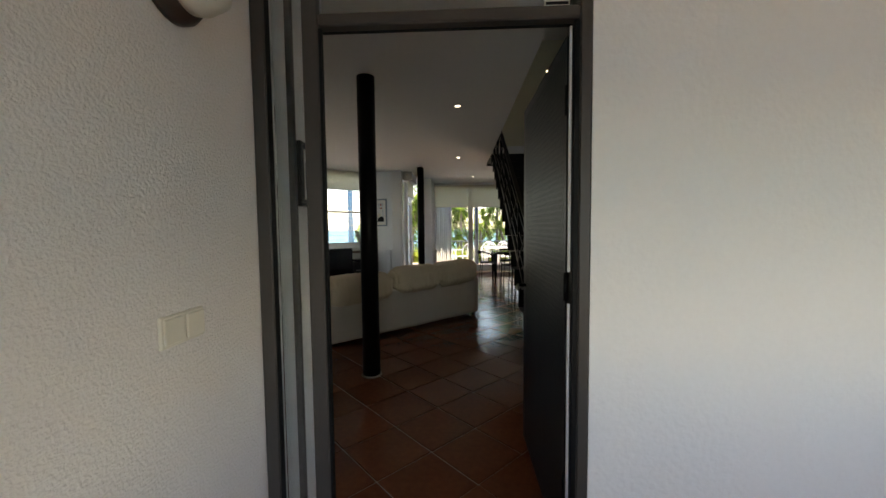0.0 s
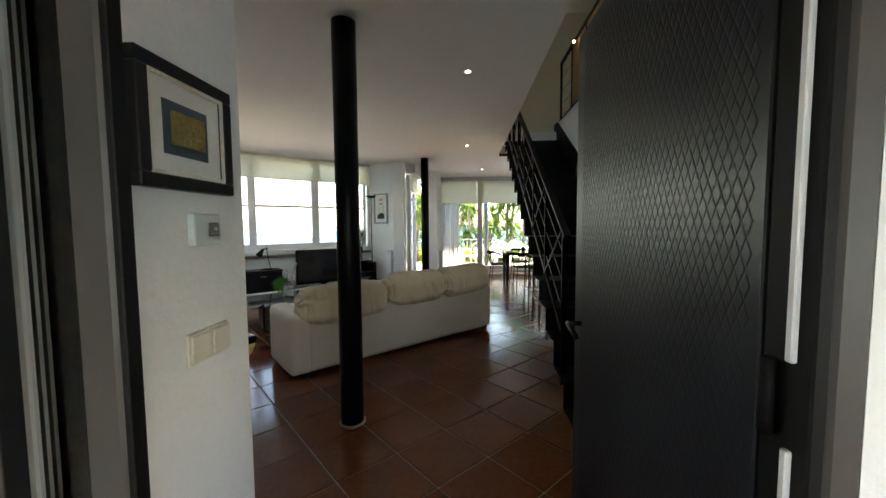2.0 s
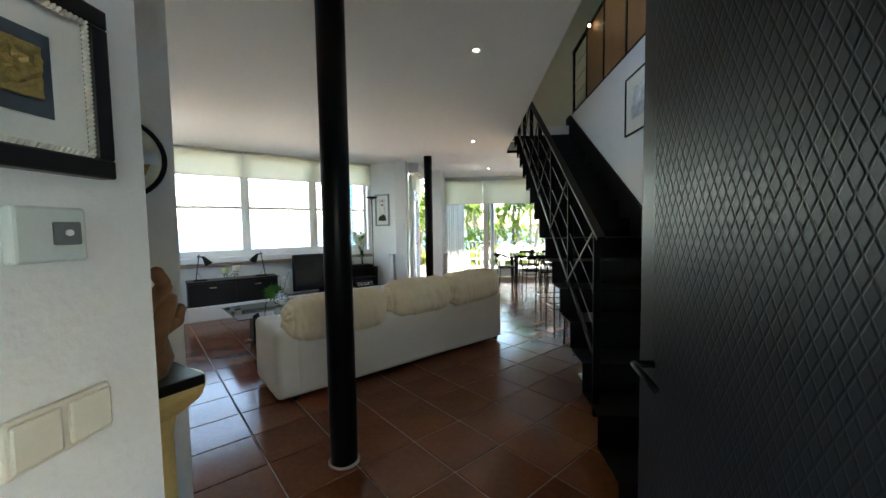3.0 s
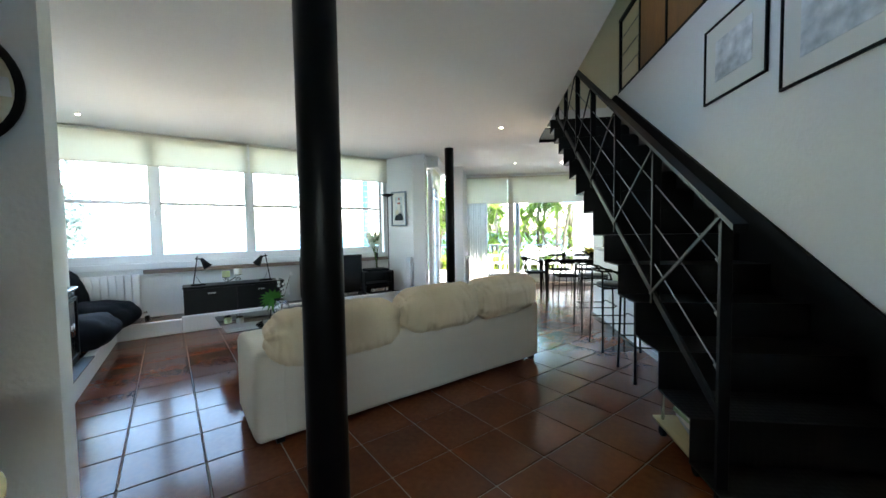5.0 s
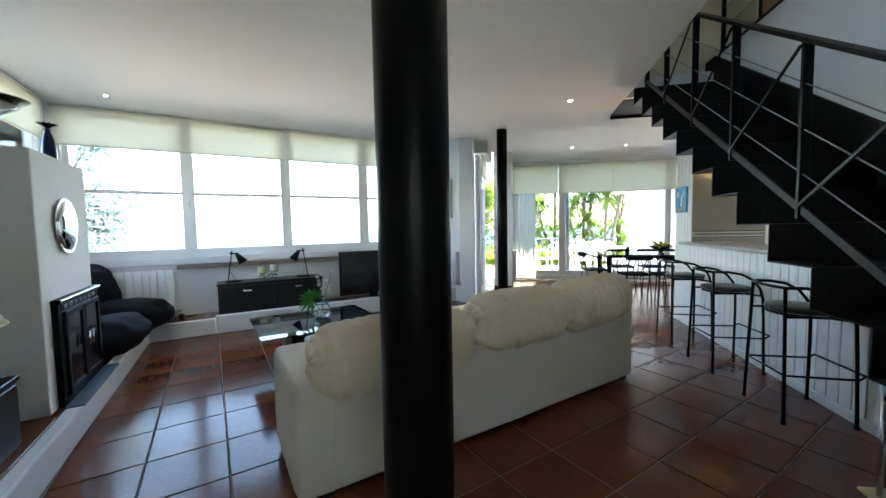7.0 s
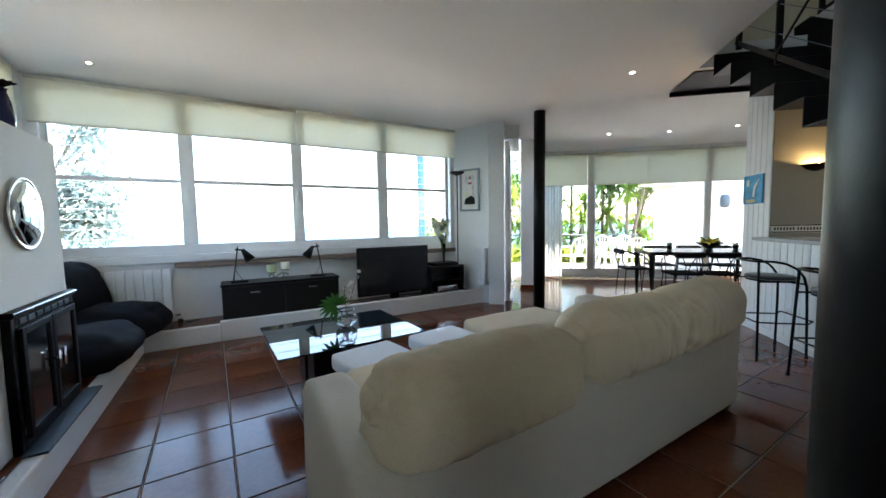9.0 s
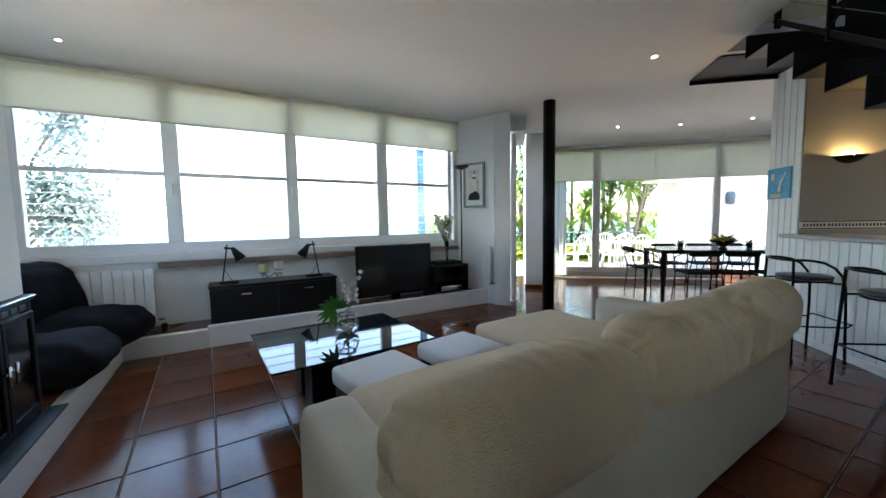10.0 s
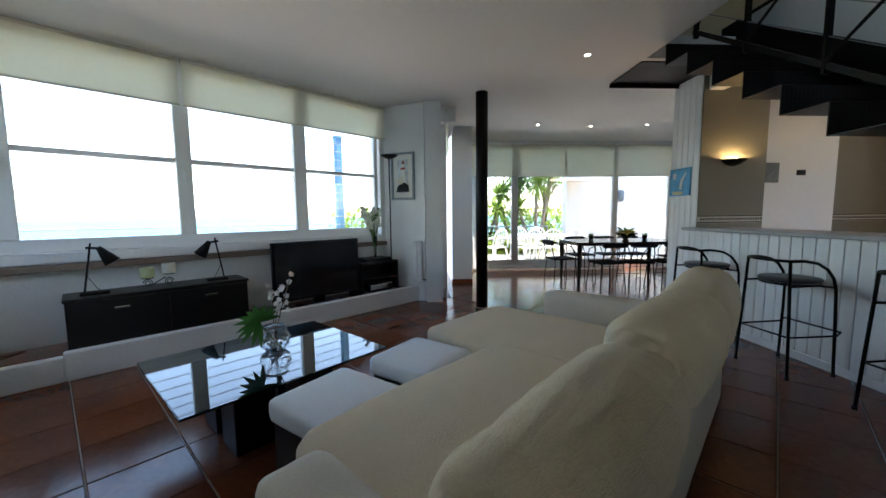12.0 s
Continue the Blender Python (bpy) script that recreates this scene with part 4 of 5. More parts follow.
for k in range(2):
    d = part("flap_door", box(B(), 0.012 + 0.637 * k, 0.640 + 0.637 * k, -0.004, 0.012, 0.02, 0.38, 0.003), M_BLACKWOOD, cb)
    part("handle", box(B(), 0.28 + 0.637 * k, 0.38 + 0.637 * k, -0.022, -0.004, 0.30, 0.318, 0.004), M_CHROME, d)
tv = thing("television", pose(3.19, 7.52, 0.19, 0, 0, 0), "large black flat television standing on the plinth", "television")
part("bezel", box(B(), -0.53, 0.53, 0, 0.055, 0.085, 0.75, 0.008, 2), M_STEELGLOSS, tv)
part("screen", box(B(), -0.505, 0.505, -0.003, 0.0, 0.12, 0.725), M_SCREEN, tv)
part("neck", box(B(), -0.06, 0.06, 0.01, 0.05, 0.02, 0.10), M_STEELGLOSS, tv)
part("foot", soft(B(), (0, 0.03, 0.012), (0.5, 0.22, 0.024), 0.012, 6), M_STEELGLOSS, tv)
hf = thing("media_cabinet", pose(3.74, 7.47, 0.19), "small black open cabinet beside the television", "cabinet")
f = B()
box(f, 0, 0.58, 0, 0.34, 0.40, 0.425, 0.003)
box(f, 0, 0.58, 0.0, 0.34, 0.0, 0.03, 0.003)
box(f, 0, 0.025, 0, 0.34, 0.03, 0.40)
box(f, 0.555, 0.58, 0, 0.34, 0.03, 0.40)
box(f, 0.025, 0.555, 0.32, 0.34, 0.03, 0.40)
box(f, 0.025, 0.555, 0.01, 0.32, 0.19, 0.21)
part("carcass", f, M_BLACKWOOD, hf)
hu = thing("disc_player", pose(3.84, 7.475, 0.225), "silver and black disc player on the cabinet shelf", "disc player")
part("case", box(B(), 0, 0.38, 0, 0.28, 0, 0.10, 0.004), M_STEELGLOSS, hu)
part("fascia", box(B(), 0.02, 0.36, -0.006, 0, 0.02, 0.085, 0.003), M_CHROME, hu, "silver fascia")
part("dial", rod(B(), (0.30, -0.006, 0.05), (0.30, -0.02, 0.05), 0.018, 16), M_STEELGLOSS, hu)
rv = thing("receiver", pose(3.82, 7.475, 0.615), "flat black receiver lying on the cabinet top", "receiver")
part("case", box(B(), 0, 0.40, 0, 0.28, 0, 0.045, 0.004), M_STEELGLOSS, rv)

# ---- recessed ceiling lights ----
def downlight(x, y):
    d = thing("ceiling_light", pose(x, y, CEIL), "small round recessed ceiling spotlight switched on", "ceiling light", "recessed spotlights")
    part("ring", lathe(B(), [(0.024, -0.001), (0.036, -0.005), (0.039, 0.0), (0.024, 0.0)], 24), M_CHROME, d)
    part("bulb", lathe(B(), [(0.017, -0.002), (0.010, -0.004), (0.0, -0.005)], 20), M_LAMP, d)
    return d


dl = downlight(2.81, 2.86)
for x, y in ((0.19, 7.30), (4.82, 5.09), (6.95, 6.87), (7.72, 6.28), (8.35, 5.55)):
    copy_thing(dl, pose(x, y, CEIL))

# ---- pictures and switches ----
def framed_picture(name, m, wd, ht, border, mat_w, art, label, frame_mat=None, depth=0.02, inset=None):
    """Lies in local x and z, facing -y."""
    t = thing(name, m, label, "picture")
    f = B()
    for x0, x1, z0, z1 in ((0, wd, 0, border), (0, wd, ht - border, ht), (0, border, border, ht - border), (wd - border, wd, border, ht - border)):
        box(f, x0, x1, -depth, 0, z0, z1, 0.003)
    part("frame", f, frame_mat or M_STEELGLOSS, t)
    part("mat_board", box(B(), border, wd - border, -depth * 0.45, -0.001, border, ht - border), M_PAPER, t)
    b = border + mat_w
    part("artwork", box(B(), b, wd - b, -depth * 0.45 - 0.003, -depth * 0.45, b, ht - b), art, t)
    return t


framed_picture("picture", sr(4.965, 1.698, 2.265) @ pose(0, 0, 0, 0, 0, 180), 0.655, 0.565, 0.016, 0.12, M_ART, "black framed watercolour landscape on the stair wall")
framed_picture("picture", sr(4.205, 1.698, 2.098) @ pose(0, 0, 0, 0, 0, 180), 0.72, 0.58, 0.016, 0.12, M_ART2, "black framed sea watercolour on the stair wall")
bp = framed_picture("picture", sr(7.80, 1.634, 1.42) @ pose(0, 0, 0, 0, 0, 180), 0.34, 0.32, 0.010, 0.0, M_BLUE, "small blue painting with a white figure shape", M_BLUE)
part("white_shape", side_prism(B(), [(0.16, 0.08), (0.18, 0.18), (0.26, 0.27), (0.27, 0.26), (0.21, 0.16), (0.20, 0.07)], -0.016, -0.0125), M_PAPER, bp)
part("white_patch", box(B(), 0.05, 0.10, -0.016, -0.0125, 0.20, 0.27), M_PAPER, bp)
part("pale_base", box(B(), 0.05, 0.22, -0.016, -0.0125, 0.015, 0.05), M_PALEWOOD, bp)

# heavy dark frame in the hall with a gilt relief
HW, HH = 0.305, 0.288
hp_ = framed_picture("picture", sr(1.405, -0.55, 1.483), HW, HH, 0.032, 0.050, M_DARKMETAL, "dark wooden framed gilt relief on the hall wall", M_BLACKWOOD, 0.032)
bead = mesh_of("bead", box(B(), -0.0022, 0.0022, -0.008, 0.0, -0.006, 0.006, 0.001), M_IVORY)
for k in range(120):
    u = k / 120 * 4
    q = u % 1
    e = 0.036
    x, z = ((e + q * (HW - 2 * e), e) if u < 1 else (HW - e, e + q * (HH - 2 * e)) if u < 2 else (HW - e - q * (HW - 2 * e), HH - e) if u < 3 else (e, HH - e - q * (HH - 2 * e)))
    b_ = new("bead", bead)
    b_.parent = hp_
    b_.matrix_basis = pose(x, -0.022, z, 0, 35, 0)
rel = B()
box(rel, 0.103, 0.205, -0.024, -0.0175, 0.106, 0.182)
bmesh.ops.subdivide_edges(rel, edges=rel.edges[:], cuts=10, use_grid_fill=True)
for v in rel.verts:
    if v.co.y < -0.02:
        v.co.y -= 0.006 * abs(noise.noise(v.co * 90)) + 0.003 * noise.noise(v.co * 220)
part("gilt_relief", rel, M_BRASS, hp_, "raised gilt scene")

def switch_plate(m, wd, n, label, mat=M_IVORY):
    t = thing("light_switch", m, label, "switch")
    part("plate", box(B(), 0, wd, -0.010, 0, 0, 0.085, 0.004, 2), mat, t)
    for k in range(n):
        a = wd / n
        part("rocker", box(B(), a * k + 0.006, a * (k + 1) - 0.004, -0.017, -0.010, 0.008, 0.078, 0.004, 2), mat, t)
    return t


switch_plate(sr(1.535, -0.55, 1.04), 0.155, 2, "ivory double light switch on the hall wall")
switch_plate(sr(0.68, -0.588, 1.075), 0.155, 2, "ivory double light switch on the porch wall")
th = thing("thermostat", sr(1.560, -0.55, 1.345), "small pale thermostat on the hall wall", "thermostat")
part("case", box(B(), 0, 0.10, -0.022, 0, 0, 0.085, 0.005, 2), material("pale_green_plastic", (0.60, 0.66, 0.64), 0.4, vary=0.04, bump=0.02), th)
part("display", box(B(), 0.048, 0.088, -0.026, -0.022, 0.026, 0.062, 0.003, 2), material("grey_plastic", (0.14, 0.15, 0.15), 0.35), th)
part("dial", rod(B(), (0.068, -0.026, 0.045), (0.068, -0.030, 0.045), 0.005, 12), M_WHITE, th)
wl = thing("porch_lamp", sr(0.78, -0.588, 2.03), "brown bulkhead lamp with a cream glass globe", "wall lamp")
b = lathe(B(), [(0.0, 0.0), (0.098, 0.0), (0.098, 0.02), (0.08, 0.05), (0.0, 0.06)], 28)
bmesh.ops.rotate(b, verts=b.verts[:], matrix=Matrix.Rotation(radians(90), 3, "X"))
part("base", b, material("brown_enamel", (0.05, 0.028, 0.02), 0.35), wl)
b = lathe(B(), [(0.075, 0.045), (0.08, 0.08), (0.065, 0.13), (0.035, 0.155), (0.0, 0.16)], 28)
bmesh.ops.rotate(b, verts=b.verts[:], matrix=Matrix.Rotation(radians(90), 3, "X"))
part("globe", b, M_IVORY, wl, "cream glass globe")
skt = thing("wall_socket", sr(7.05, 1.634, 0.30) @ pose(0, 0, 0, 0, 0, 180), "white wall socket on the beadboard", "socket")
part("plate", box(B(), 0, 0.08, -0.01, 0, 0, 0.08, 0.004), M_PLASTICW, skt)
part("well", rod(B(), (0.04, -0.0105, 0.04), (0.04, -0.012, 0.04), 0.022, 16), M_IVORY, skt)

# ---- painting, uplighter and small radiators by the pilaster ----
PA = math.degrees(math.atan2(7.275 - WIN_Y, 4.655 - 4.40))
pw = pose(4.40, WIN_Y, 0, 0, 0, PA)
pa = framed_picture("picture", pw @ pose(0.13, -0.004, 1.44), 0.36, 0.66, 0.03, 0.07, M_ART2, "blue-grey framed lighthouse picture on the wall", material("blue_grey_frame", (0.22, 0.27, 0.30), 0.5), 0.03)
part("tower", side_prism(B(), [(0.145, 0.24), (0.235, 0.24), (0.215, 0.50), (0.165, 0.50)], -0.024, -0.0175), M_PAPER, pa)
part("red_cap", side_prism(B(), [(0.165, 0.50), (0.215, 0.50), (0.19, 0.55)], -0.024, -0.0175), material("red_paint", (0.4, 0.06, 0.04), 0.6), pa)
part("tower_band", side_prism(B(), [(0.152, 0.42), (0.226, 0.42), (0.223, 0.45), (0.157, 0.45)], -0.026, -0.024), bpy.data.materials["red_paint"], pa)
part("cottage", side_prism(B(), [(0.11, 0.22), (0.18, 0.22), (0.18, 0.29), (0.145, 0.32), (0.11, 0.29)], -0.027, -0.0175), M_CREAM, pa)
part("dark_rocks", side_prism(B(), [(0.08, 0.11), (0.28, 0.11), (0.27, 0.20), (0.20, 0.25), (0.10, 0.19)], -0.023, -0.0175), M_STEEL, pa)
fl = thing("floor_lamp", pose(4.27, 7.56, 0.192), "slim black uplighter floor lamp on the plinth", "floor lamp")
part("base", lathe(B(), [(0.11, 0), (0.11, 0.012), (0.02, 0.025)], 24), M_STEEL, fl)
part("pole", rod(B(), (0, 0, 0.02), (0, 0, 1.80), 0.009, 10), M_STEEL, fl)
part("dish", lathe(B(), [(0.012, 1.79), (0.07, 1.81), (0.115, 1.835), (0.115, 1.845), (0.06, 1.825), (0.0, 1.815)], 28), M_STEEL, fl)


def radiator(m, n, wd, z0, z1, label):
    t = thing("radiator", m, label, "radiator", "radiators")
    for k in range(n):
        part("fin", soft(B(), (wd * (k + 0.5), -0.045, (z0 + z1) / 2), (wd * 0.975, 0.08, z1 - z0), 0.007, 5), M_WHITE, t)
    for z in (z0 + 0.04, z1 - 0.04):
        part("manifold", rod(B(), (0.01, -0.045, z), (wd * n - 0.01, -0.045, z), 0.016, 10), M_WHITE, t)
    part("valve", rod(B(), (wd * n, -0.045, z0 + 0.03), (wd * n + 0.06, -0.045, z0 + 0.03), 0.014, 10), M_CHROME, t)
    return t


radiator(pose(-0.10, WIN_Y - 0.012, 0), 9, 0.080, 0.24, 0.80, "white ribbed radiator below the sea window")
radiator(pw @ pose(0.49, -0.006, 0), 2, 0.06, 0.29, 0.86, "slim white radiator on the wall by the pilaster")
radiator(sr(10.35, -0.562, 0) @ pose(0, 0, 0, 0, 0, 0), 6, 0.08, 0.15, 0.72, "white radiator on the dining pier")
cable = thing("power_cable", pose(0, 0, 0.192), "loose black cable lying on the plinth", "cable")
part("lead", tube(B(), [(4.30, 7.60, 0.006), (4.36, 7.52, 0.03), (4.42, 7.48, 0.008), (4.50, 7.50, 0.006), (4.56, 7.55, 0.012), (4.54, 7.60, 0.006)], 0.005, 6), M_STEEL, cable)
plug = thing("plug_adapter", pose(0.66, 7.70, 0.19), "dark plug and cable beside the radiator", "plug")
part("block", box(B(), 0, 0.05, 0, 0.04, 0, 0.045, 0.005), M_STEEL, plug)
part("lead", tube(B(), [(0.05, 0.02, 0.02), (0.09, 0.0, 0.01), (0.14, 0.03, 0.006), (0.20, 0.08, 0.006)], 0.005, 6), M_STEEL, plug)

# ---- on the cabinet ----
def desk_lamp(m, flip):
    t = thing("desk_lamp", m, "black jointed desk lamp with a cone shade", "desk lamp", "desk lamps")
    part("base", box(B(), -0.03, 0.15, -0.045, 0.045, 0, 0.022, 0.006, 2), M_STEEL, t)
    part("arm", rod(B(), (0, 0, 0.02), (0.06, 0, 0.42), 0.007, 8), M_STEEL, t)
    part("crossbar", rod(B(), (0.03, 0, 0.385), (0.125, 0, 0.375), 0.010, 8), M_STEEL, t)
    c = B()
    rod(c, (0.105, 0, 0.385), (0.185, -0.02, 0.255), 0.018, 16, 0.060)
    part("shade", c, M_STEEL, t)
    part("wire", tube(B(), [(0.02, 0.005, 0.16), (0.05, 0.02, 0.10), (0.08, 0.03, 0.04), (0.12, 0.06, 0.005)], 0.0025, 5), M_STEEL, t)
    return t


l1 = desk_lamp(pose(1.22, 7.60, 0.605), 1)
copy_thing(l1, pose(2.22, 7.60, 0.605, 0, 0, 172))
chd = thing("candle_holder", pose(1.70, 7.60, 0.605), "scrolled iron candle holder", "candle holder")
for sgn in (-1, 1):
    sp = []
    for k in range(26):
        a = k * 0.42
        r = 0.036 - 0.0010 * k
        sp.append((sgn * (0.075 + r * math.cos(a)), 0, 0.045 + r * math.sin(a)))
    part("scroll", tube(B(), sp, 0.004, 6), M_STEEL, chd)
    part("cup", lathe(B(), [(0.0, 0.085 + 0.012 * (sgn + 1)), (0.045, 0.086 + 0.012 * (sgn + 1)), (0.047, 0.094 + 0.012 * (sgn + 1))], 20, (sgn * 0.078, 0)), M_STEEL, chd)
part("bridge", tube(B(), [(-0.04, 0, 0.03), (0.0, 0, 0.055), (0.05, 0, 0.085)], 0.005, 6), M_STEEL, chd)
for sgn, mt, lb in ((-1, M_CANDLE, "pale green pillar candle on the iron holder"), (1, M_CANDLEW, "ivory and grey pillar candle on the iron holder")):
    c = thing("candle", pose(1.70 + sgn * 0.078, 7.60, 0.605 + 0.094 + 0.012 * (sgn + 1)), lb, "candle", "candles")
    part("wax", lathe(B(), [(0.050, 0), (0.053, 0.01), (0.053, 0.083), (0.047, 0.090), (0.01, 0.085), (0.0, 0.085)], 24), mt, c)
    part("wick", rod(B(), (0, 0, 0.085), (0.002, 0, 0.098), 0.0015, 5), M_STEEL, c)

# ---- plants in vases ----
def leaf_blade(bm, base, d, length, width, droop=0.3, n=4, up=(0, 0, 1)):
    base, d = Vector(base), Vector(d).normalized()
    side = d.cross(Vector(up))
    side = side.normalized() if side.length > 1e-3 else Vector((1, 0, 0))
    prev = None
    for i in range(n + 1):
        f = i / n
        c = base + d * length * f - Vector((0, 0, 1)) * droop * length * f * f
        wv = width * math.sin(math.pi * (0.12 + 0.88 * f)) if f < 1 else 0.001
        cur = (bm.verts.new(c - side * wv / 2), bm.verts.new(c + side * wv / 2))
        if prev:
            bm.faces.new((prev[0], prev[1], cur[1], cur[0])).smooth = True
        prev = cur


def blossom(bm, c, r, rng):
    """Five round petals about a facing direction, with a small lip."""
    n = Vector((rng.uniform(-0.6, 0.6), -1.0, rng.uniform(-0.2, 0.7))).normalized()
    u = n.orthogonal().normalized()
    v = n.cross(u)
    for k in range(5):
        a = k * 1.2566 + rng.uniform(-0.15, 0.15)
        leaf_blade(bm, c, u * math.cos(a) + v * math.sin(a) + n * 0.25, r, r * 0.95, 0.05, 4, n)


rng = random.Random(4)
gv = thing("glass_vase", pose(2.03, 5.80, 0.40), "round clear glass vase half full of pale pebbles", "vase")
part("bowl", lathe(B(), [(0.0, 0.0), (0.05, 0.002), (0.085, 0.035), (0.092, 0.075), (0.075, 0.115), (0.060, 0.135), (0.070, 0.15), (0.066, 0.15), (0.056, 0.135), (0.071, 0.113), (0.088, 0.075), (0.081, 0.037), (0.048, 0.006), (0.0, 0.005)], 32), M_GLASS, gv)
pb = B()
for k in range(46):
    a, r = rng.uniform(0, 6.28), rng.uniform(0, 0.07)
    soft(pb, (r * math.cos(a), r * math.sin(a), 0.018 + rng.uniform(0, 0.05)), (0.02, 0.017, 0.014), 0.007, 2)
part("pebbles", pb, M_IVORY, gv, "pale pebbles")
og = thing("orchid_spray", pose(2.03, 5.80, 0.40), "artificial white orchid sprays with one green leaf", "flowers")
stem = B()
fl_ = B()
for (tx, ty, tz) in ((0.10, -0.03, 0.44), (0.05, 0.02, 0.36), (-0.02, -0.05, 0.40)):
    pts = [(0, 0, 0.03), (tx * 0.2, ty * 0.2, 0.16), (tx * 0.6, ty * 0.6, tz * 0.7), (tx, ty, tz)]
    tube(stem, pts, 0.003, 5)
    for k in range(6):
        f = 0.5 + 0.5 * k / 5
        blossom(fl_, (tx * f + rng.uniform(-0.03, 0.03), ty * f + rng.uniform(-0.03, 0.03), tz * f + 0.02), 0.021, rng)
part("stems", stem, M_BARK, og)
part("blossoms", fl_, M_PETAL, og)
lf = B()
for k in range(13):
    a = 2.5 + (k - 6) * 0.36
    leaf_blade(lf, (-0.09, -0.02, 0.20), (math.cos(a) * 0.95, -0.22 + 0.1 * math.sin(k * 2.1), math.sin(a) * 0.75 + 0.1), 0.165 - 0.006 * abs(k - 6), 0.034, 0.22, 5, (0, 1, 0.2))
tube(lf, [(0, 0, 0.04), (-0.05, 0, 0.14), (-0.10, -0.02, 0.20)], 0.004, 5)
part("split_leaf", lf, cloth_blind("monstera_green", (0.06, 0.16, 0.035), 0.3), og, "dark green split leaf")
tvs = thing("tall_vase", pose(4.05, 7.62, 0.615), "tall slim clear glass vase on the cabinet", "vase")
part("tube", lathe(B(), [(0.05, 0.0), (0.05, 0.008), (0.014, 0.02), (0.018, 0.14), (0.032, 0.33), (0.029, 0.33), (0.014, 0.14), (0.008, 0.03), (0.0, 0.03)], 24), M_GLASS, tvs)
bq = thing("dried_bouquet", pose(4.05, 7.62, 0.615), "white and grey-green dried flowers in the vase", "flowers")
s_, f_ = B(), B()
for k in range(26):
    a, r = rng.uniform(0, 6.28), rng.uniform(0.03, 0.16)
    tip = (r * math.cos(a) - 0.05, r * math.sin(a) * 0.7, rng.uniform(0.46, 0.74))
    tube(s_, [(0, 0, 0.05), (tip[0] * 0.25, tip[1] * 0.25, 0.33), tip], 0.0025, 5)
    for j in range(5):
        g = 0.75 + 0.25 * j / 4
        c = (tip[0] * g + rng.uniform(-0.02, 0.02), tip[1] * g + rng.uniform(-0.02, 0.02), 0.33 + (tip[2] - 0.33) * g)
        leaf_blade(f_ if k % 3 else s_, c, (rng.uniform(-1, 1), rng.uniform(-1, 1), rng.uniform(0.1, 1)), 0.065, 0.042, 0.2)
        if k % 3:
            blossom(f_, c, 0.032, rng)
part("stems", s_, M_LEAF2, bq)
part("blossoms", f_, material("grey_white_petal", (0.74, 0.76, 0.66), 0.7), bq)

# ---- bean bag seats ----
def bean_bag(m, sd, label):
    t = thing("floor_cushion_seat", m, label, "floor cushion", "floor cushion seats")
    part("seat", soft(B(), (0.12, 0, 0.15), (0.72, 0.66, 0.27), 0.13, 18, bulge=0.05, wrinkle=0.03, freq=3.5, seed=sd), M_BLACKFAB, t)
    part("back", soft(B(), (0, 0, 0), (0.24, 0.62, 0.60), 0.11, 18, bulge=0.04, wrinkle=0.03, freq=3.5, m=pose(-0.22, 0, 0.42, 0, -18, 0), seed=sd + 3), M_BLACKFAB, t)
    return t


bean_bag(pose(0.10, 7.42, 0.19, 0, 0, -24), 1, "black fabric floor cushion seat against the radiator")
bean_bag(pose(0.04, 6.52, 0.19, 0, 0, -6), 5, "black fabric floor cushion seat beside the fireplace")

# ---- chimney ornaments, side cabinet with lamp ----
gb = thing("glass_goblet", pose(0.10, 5.27, 1.79), "large clear glass goblet on the chimney breast", "goblet")
part("goblet", lathe(B(), [(0.07, 0), (0.07, 0.008), (0.014, 0.03), (0.012, 0.16), (0.03, 0.20), (0.10, 0.25), (0.155, 0.30), (0.150, 0.30), (0.095, 0.256), (0.025, 0.21), (0.0, 0.20)], 32), M_GLASS, gb)
part("filling", lathe(B(), [(0.0, 0.21), (0.09, 0.262), (0.11, 0.30), (0.08, 0.325), (0.0, 0.335)], 24), M_CANDLEW, gb, "pale wax filling")
vb = thing("blue_vase", pose(0.19, 5.72, 1.79), "dark blue glass vase with a black flower", "vase")
part("body", lathe(B(), [(0.035, 0), (0.042, 0.06), (0.032, 0.16), (0.016, 0.22), (0.022, 0.235), (0.0, 0.235)], 24), M_DARKBLUE, vb)
f = B()
for k in range(12):
    a = k * 0.52
    leaf_blade(f, (0, 0, 0.24), (math.cos(a), math.sin(a), 0.9), 0.085, 0.04, 0.3)
tube(f, [(0, 0, 0.2), (0, 0, 0.25)], 0.005, 5)
part("flower", f, M_BLACKFAB, vb, "black fabric flower")
sc_ = thing("side_cabinet", pose(-0.10, 4.28, 0.192), "low black side cabinet on the plinth", "cabinet")
part("body", box(B(), 0, 0.38, 0, 0.48, 0, 0.345, 0.006), M_BLACKWOOD, sc_)
part("top", box(B(), -0.01, 0.395, -0.01, 0.49, 0.345, 0.37, 0.004), M_BLACKWOOD, sc_)
part("door", box(B(), 0.38, 0.392, 0.02, 0.46, 0.02, 0.33, 0.003), M_BLACKWOOD, sc_)
tl = thing("table_lamp", pose(0.10, 4.55, 0.559), "table lamp with a cream cloth shade on the side cabinet", "table lamp")
part("stem", lathe(B(), [(0.07, 0), (0.07, 0.01), (0.02, 0.03), (0.045, 0.09), (0.045, 0.13), (0.015, 0.20), (0.010, 0.34)], 24), M_BRASS, tl)
sh = lathe(B(), [(0.235, 0.30), (0.10, 0.62)], 36)
bmesh.ops.delete(sh, geom=[f for f in sh.faces if len(f.verts) > 4], context="FACES_ONLY")
bmesh.ops.solidify(sh, geom=sh.faces[:], thickness=0.003)
part("shade", sh, M_SHADE, tl)
rg = B()
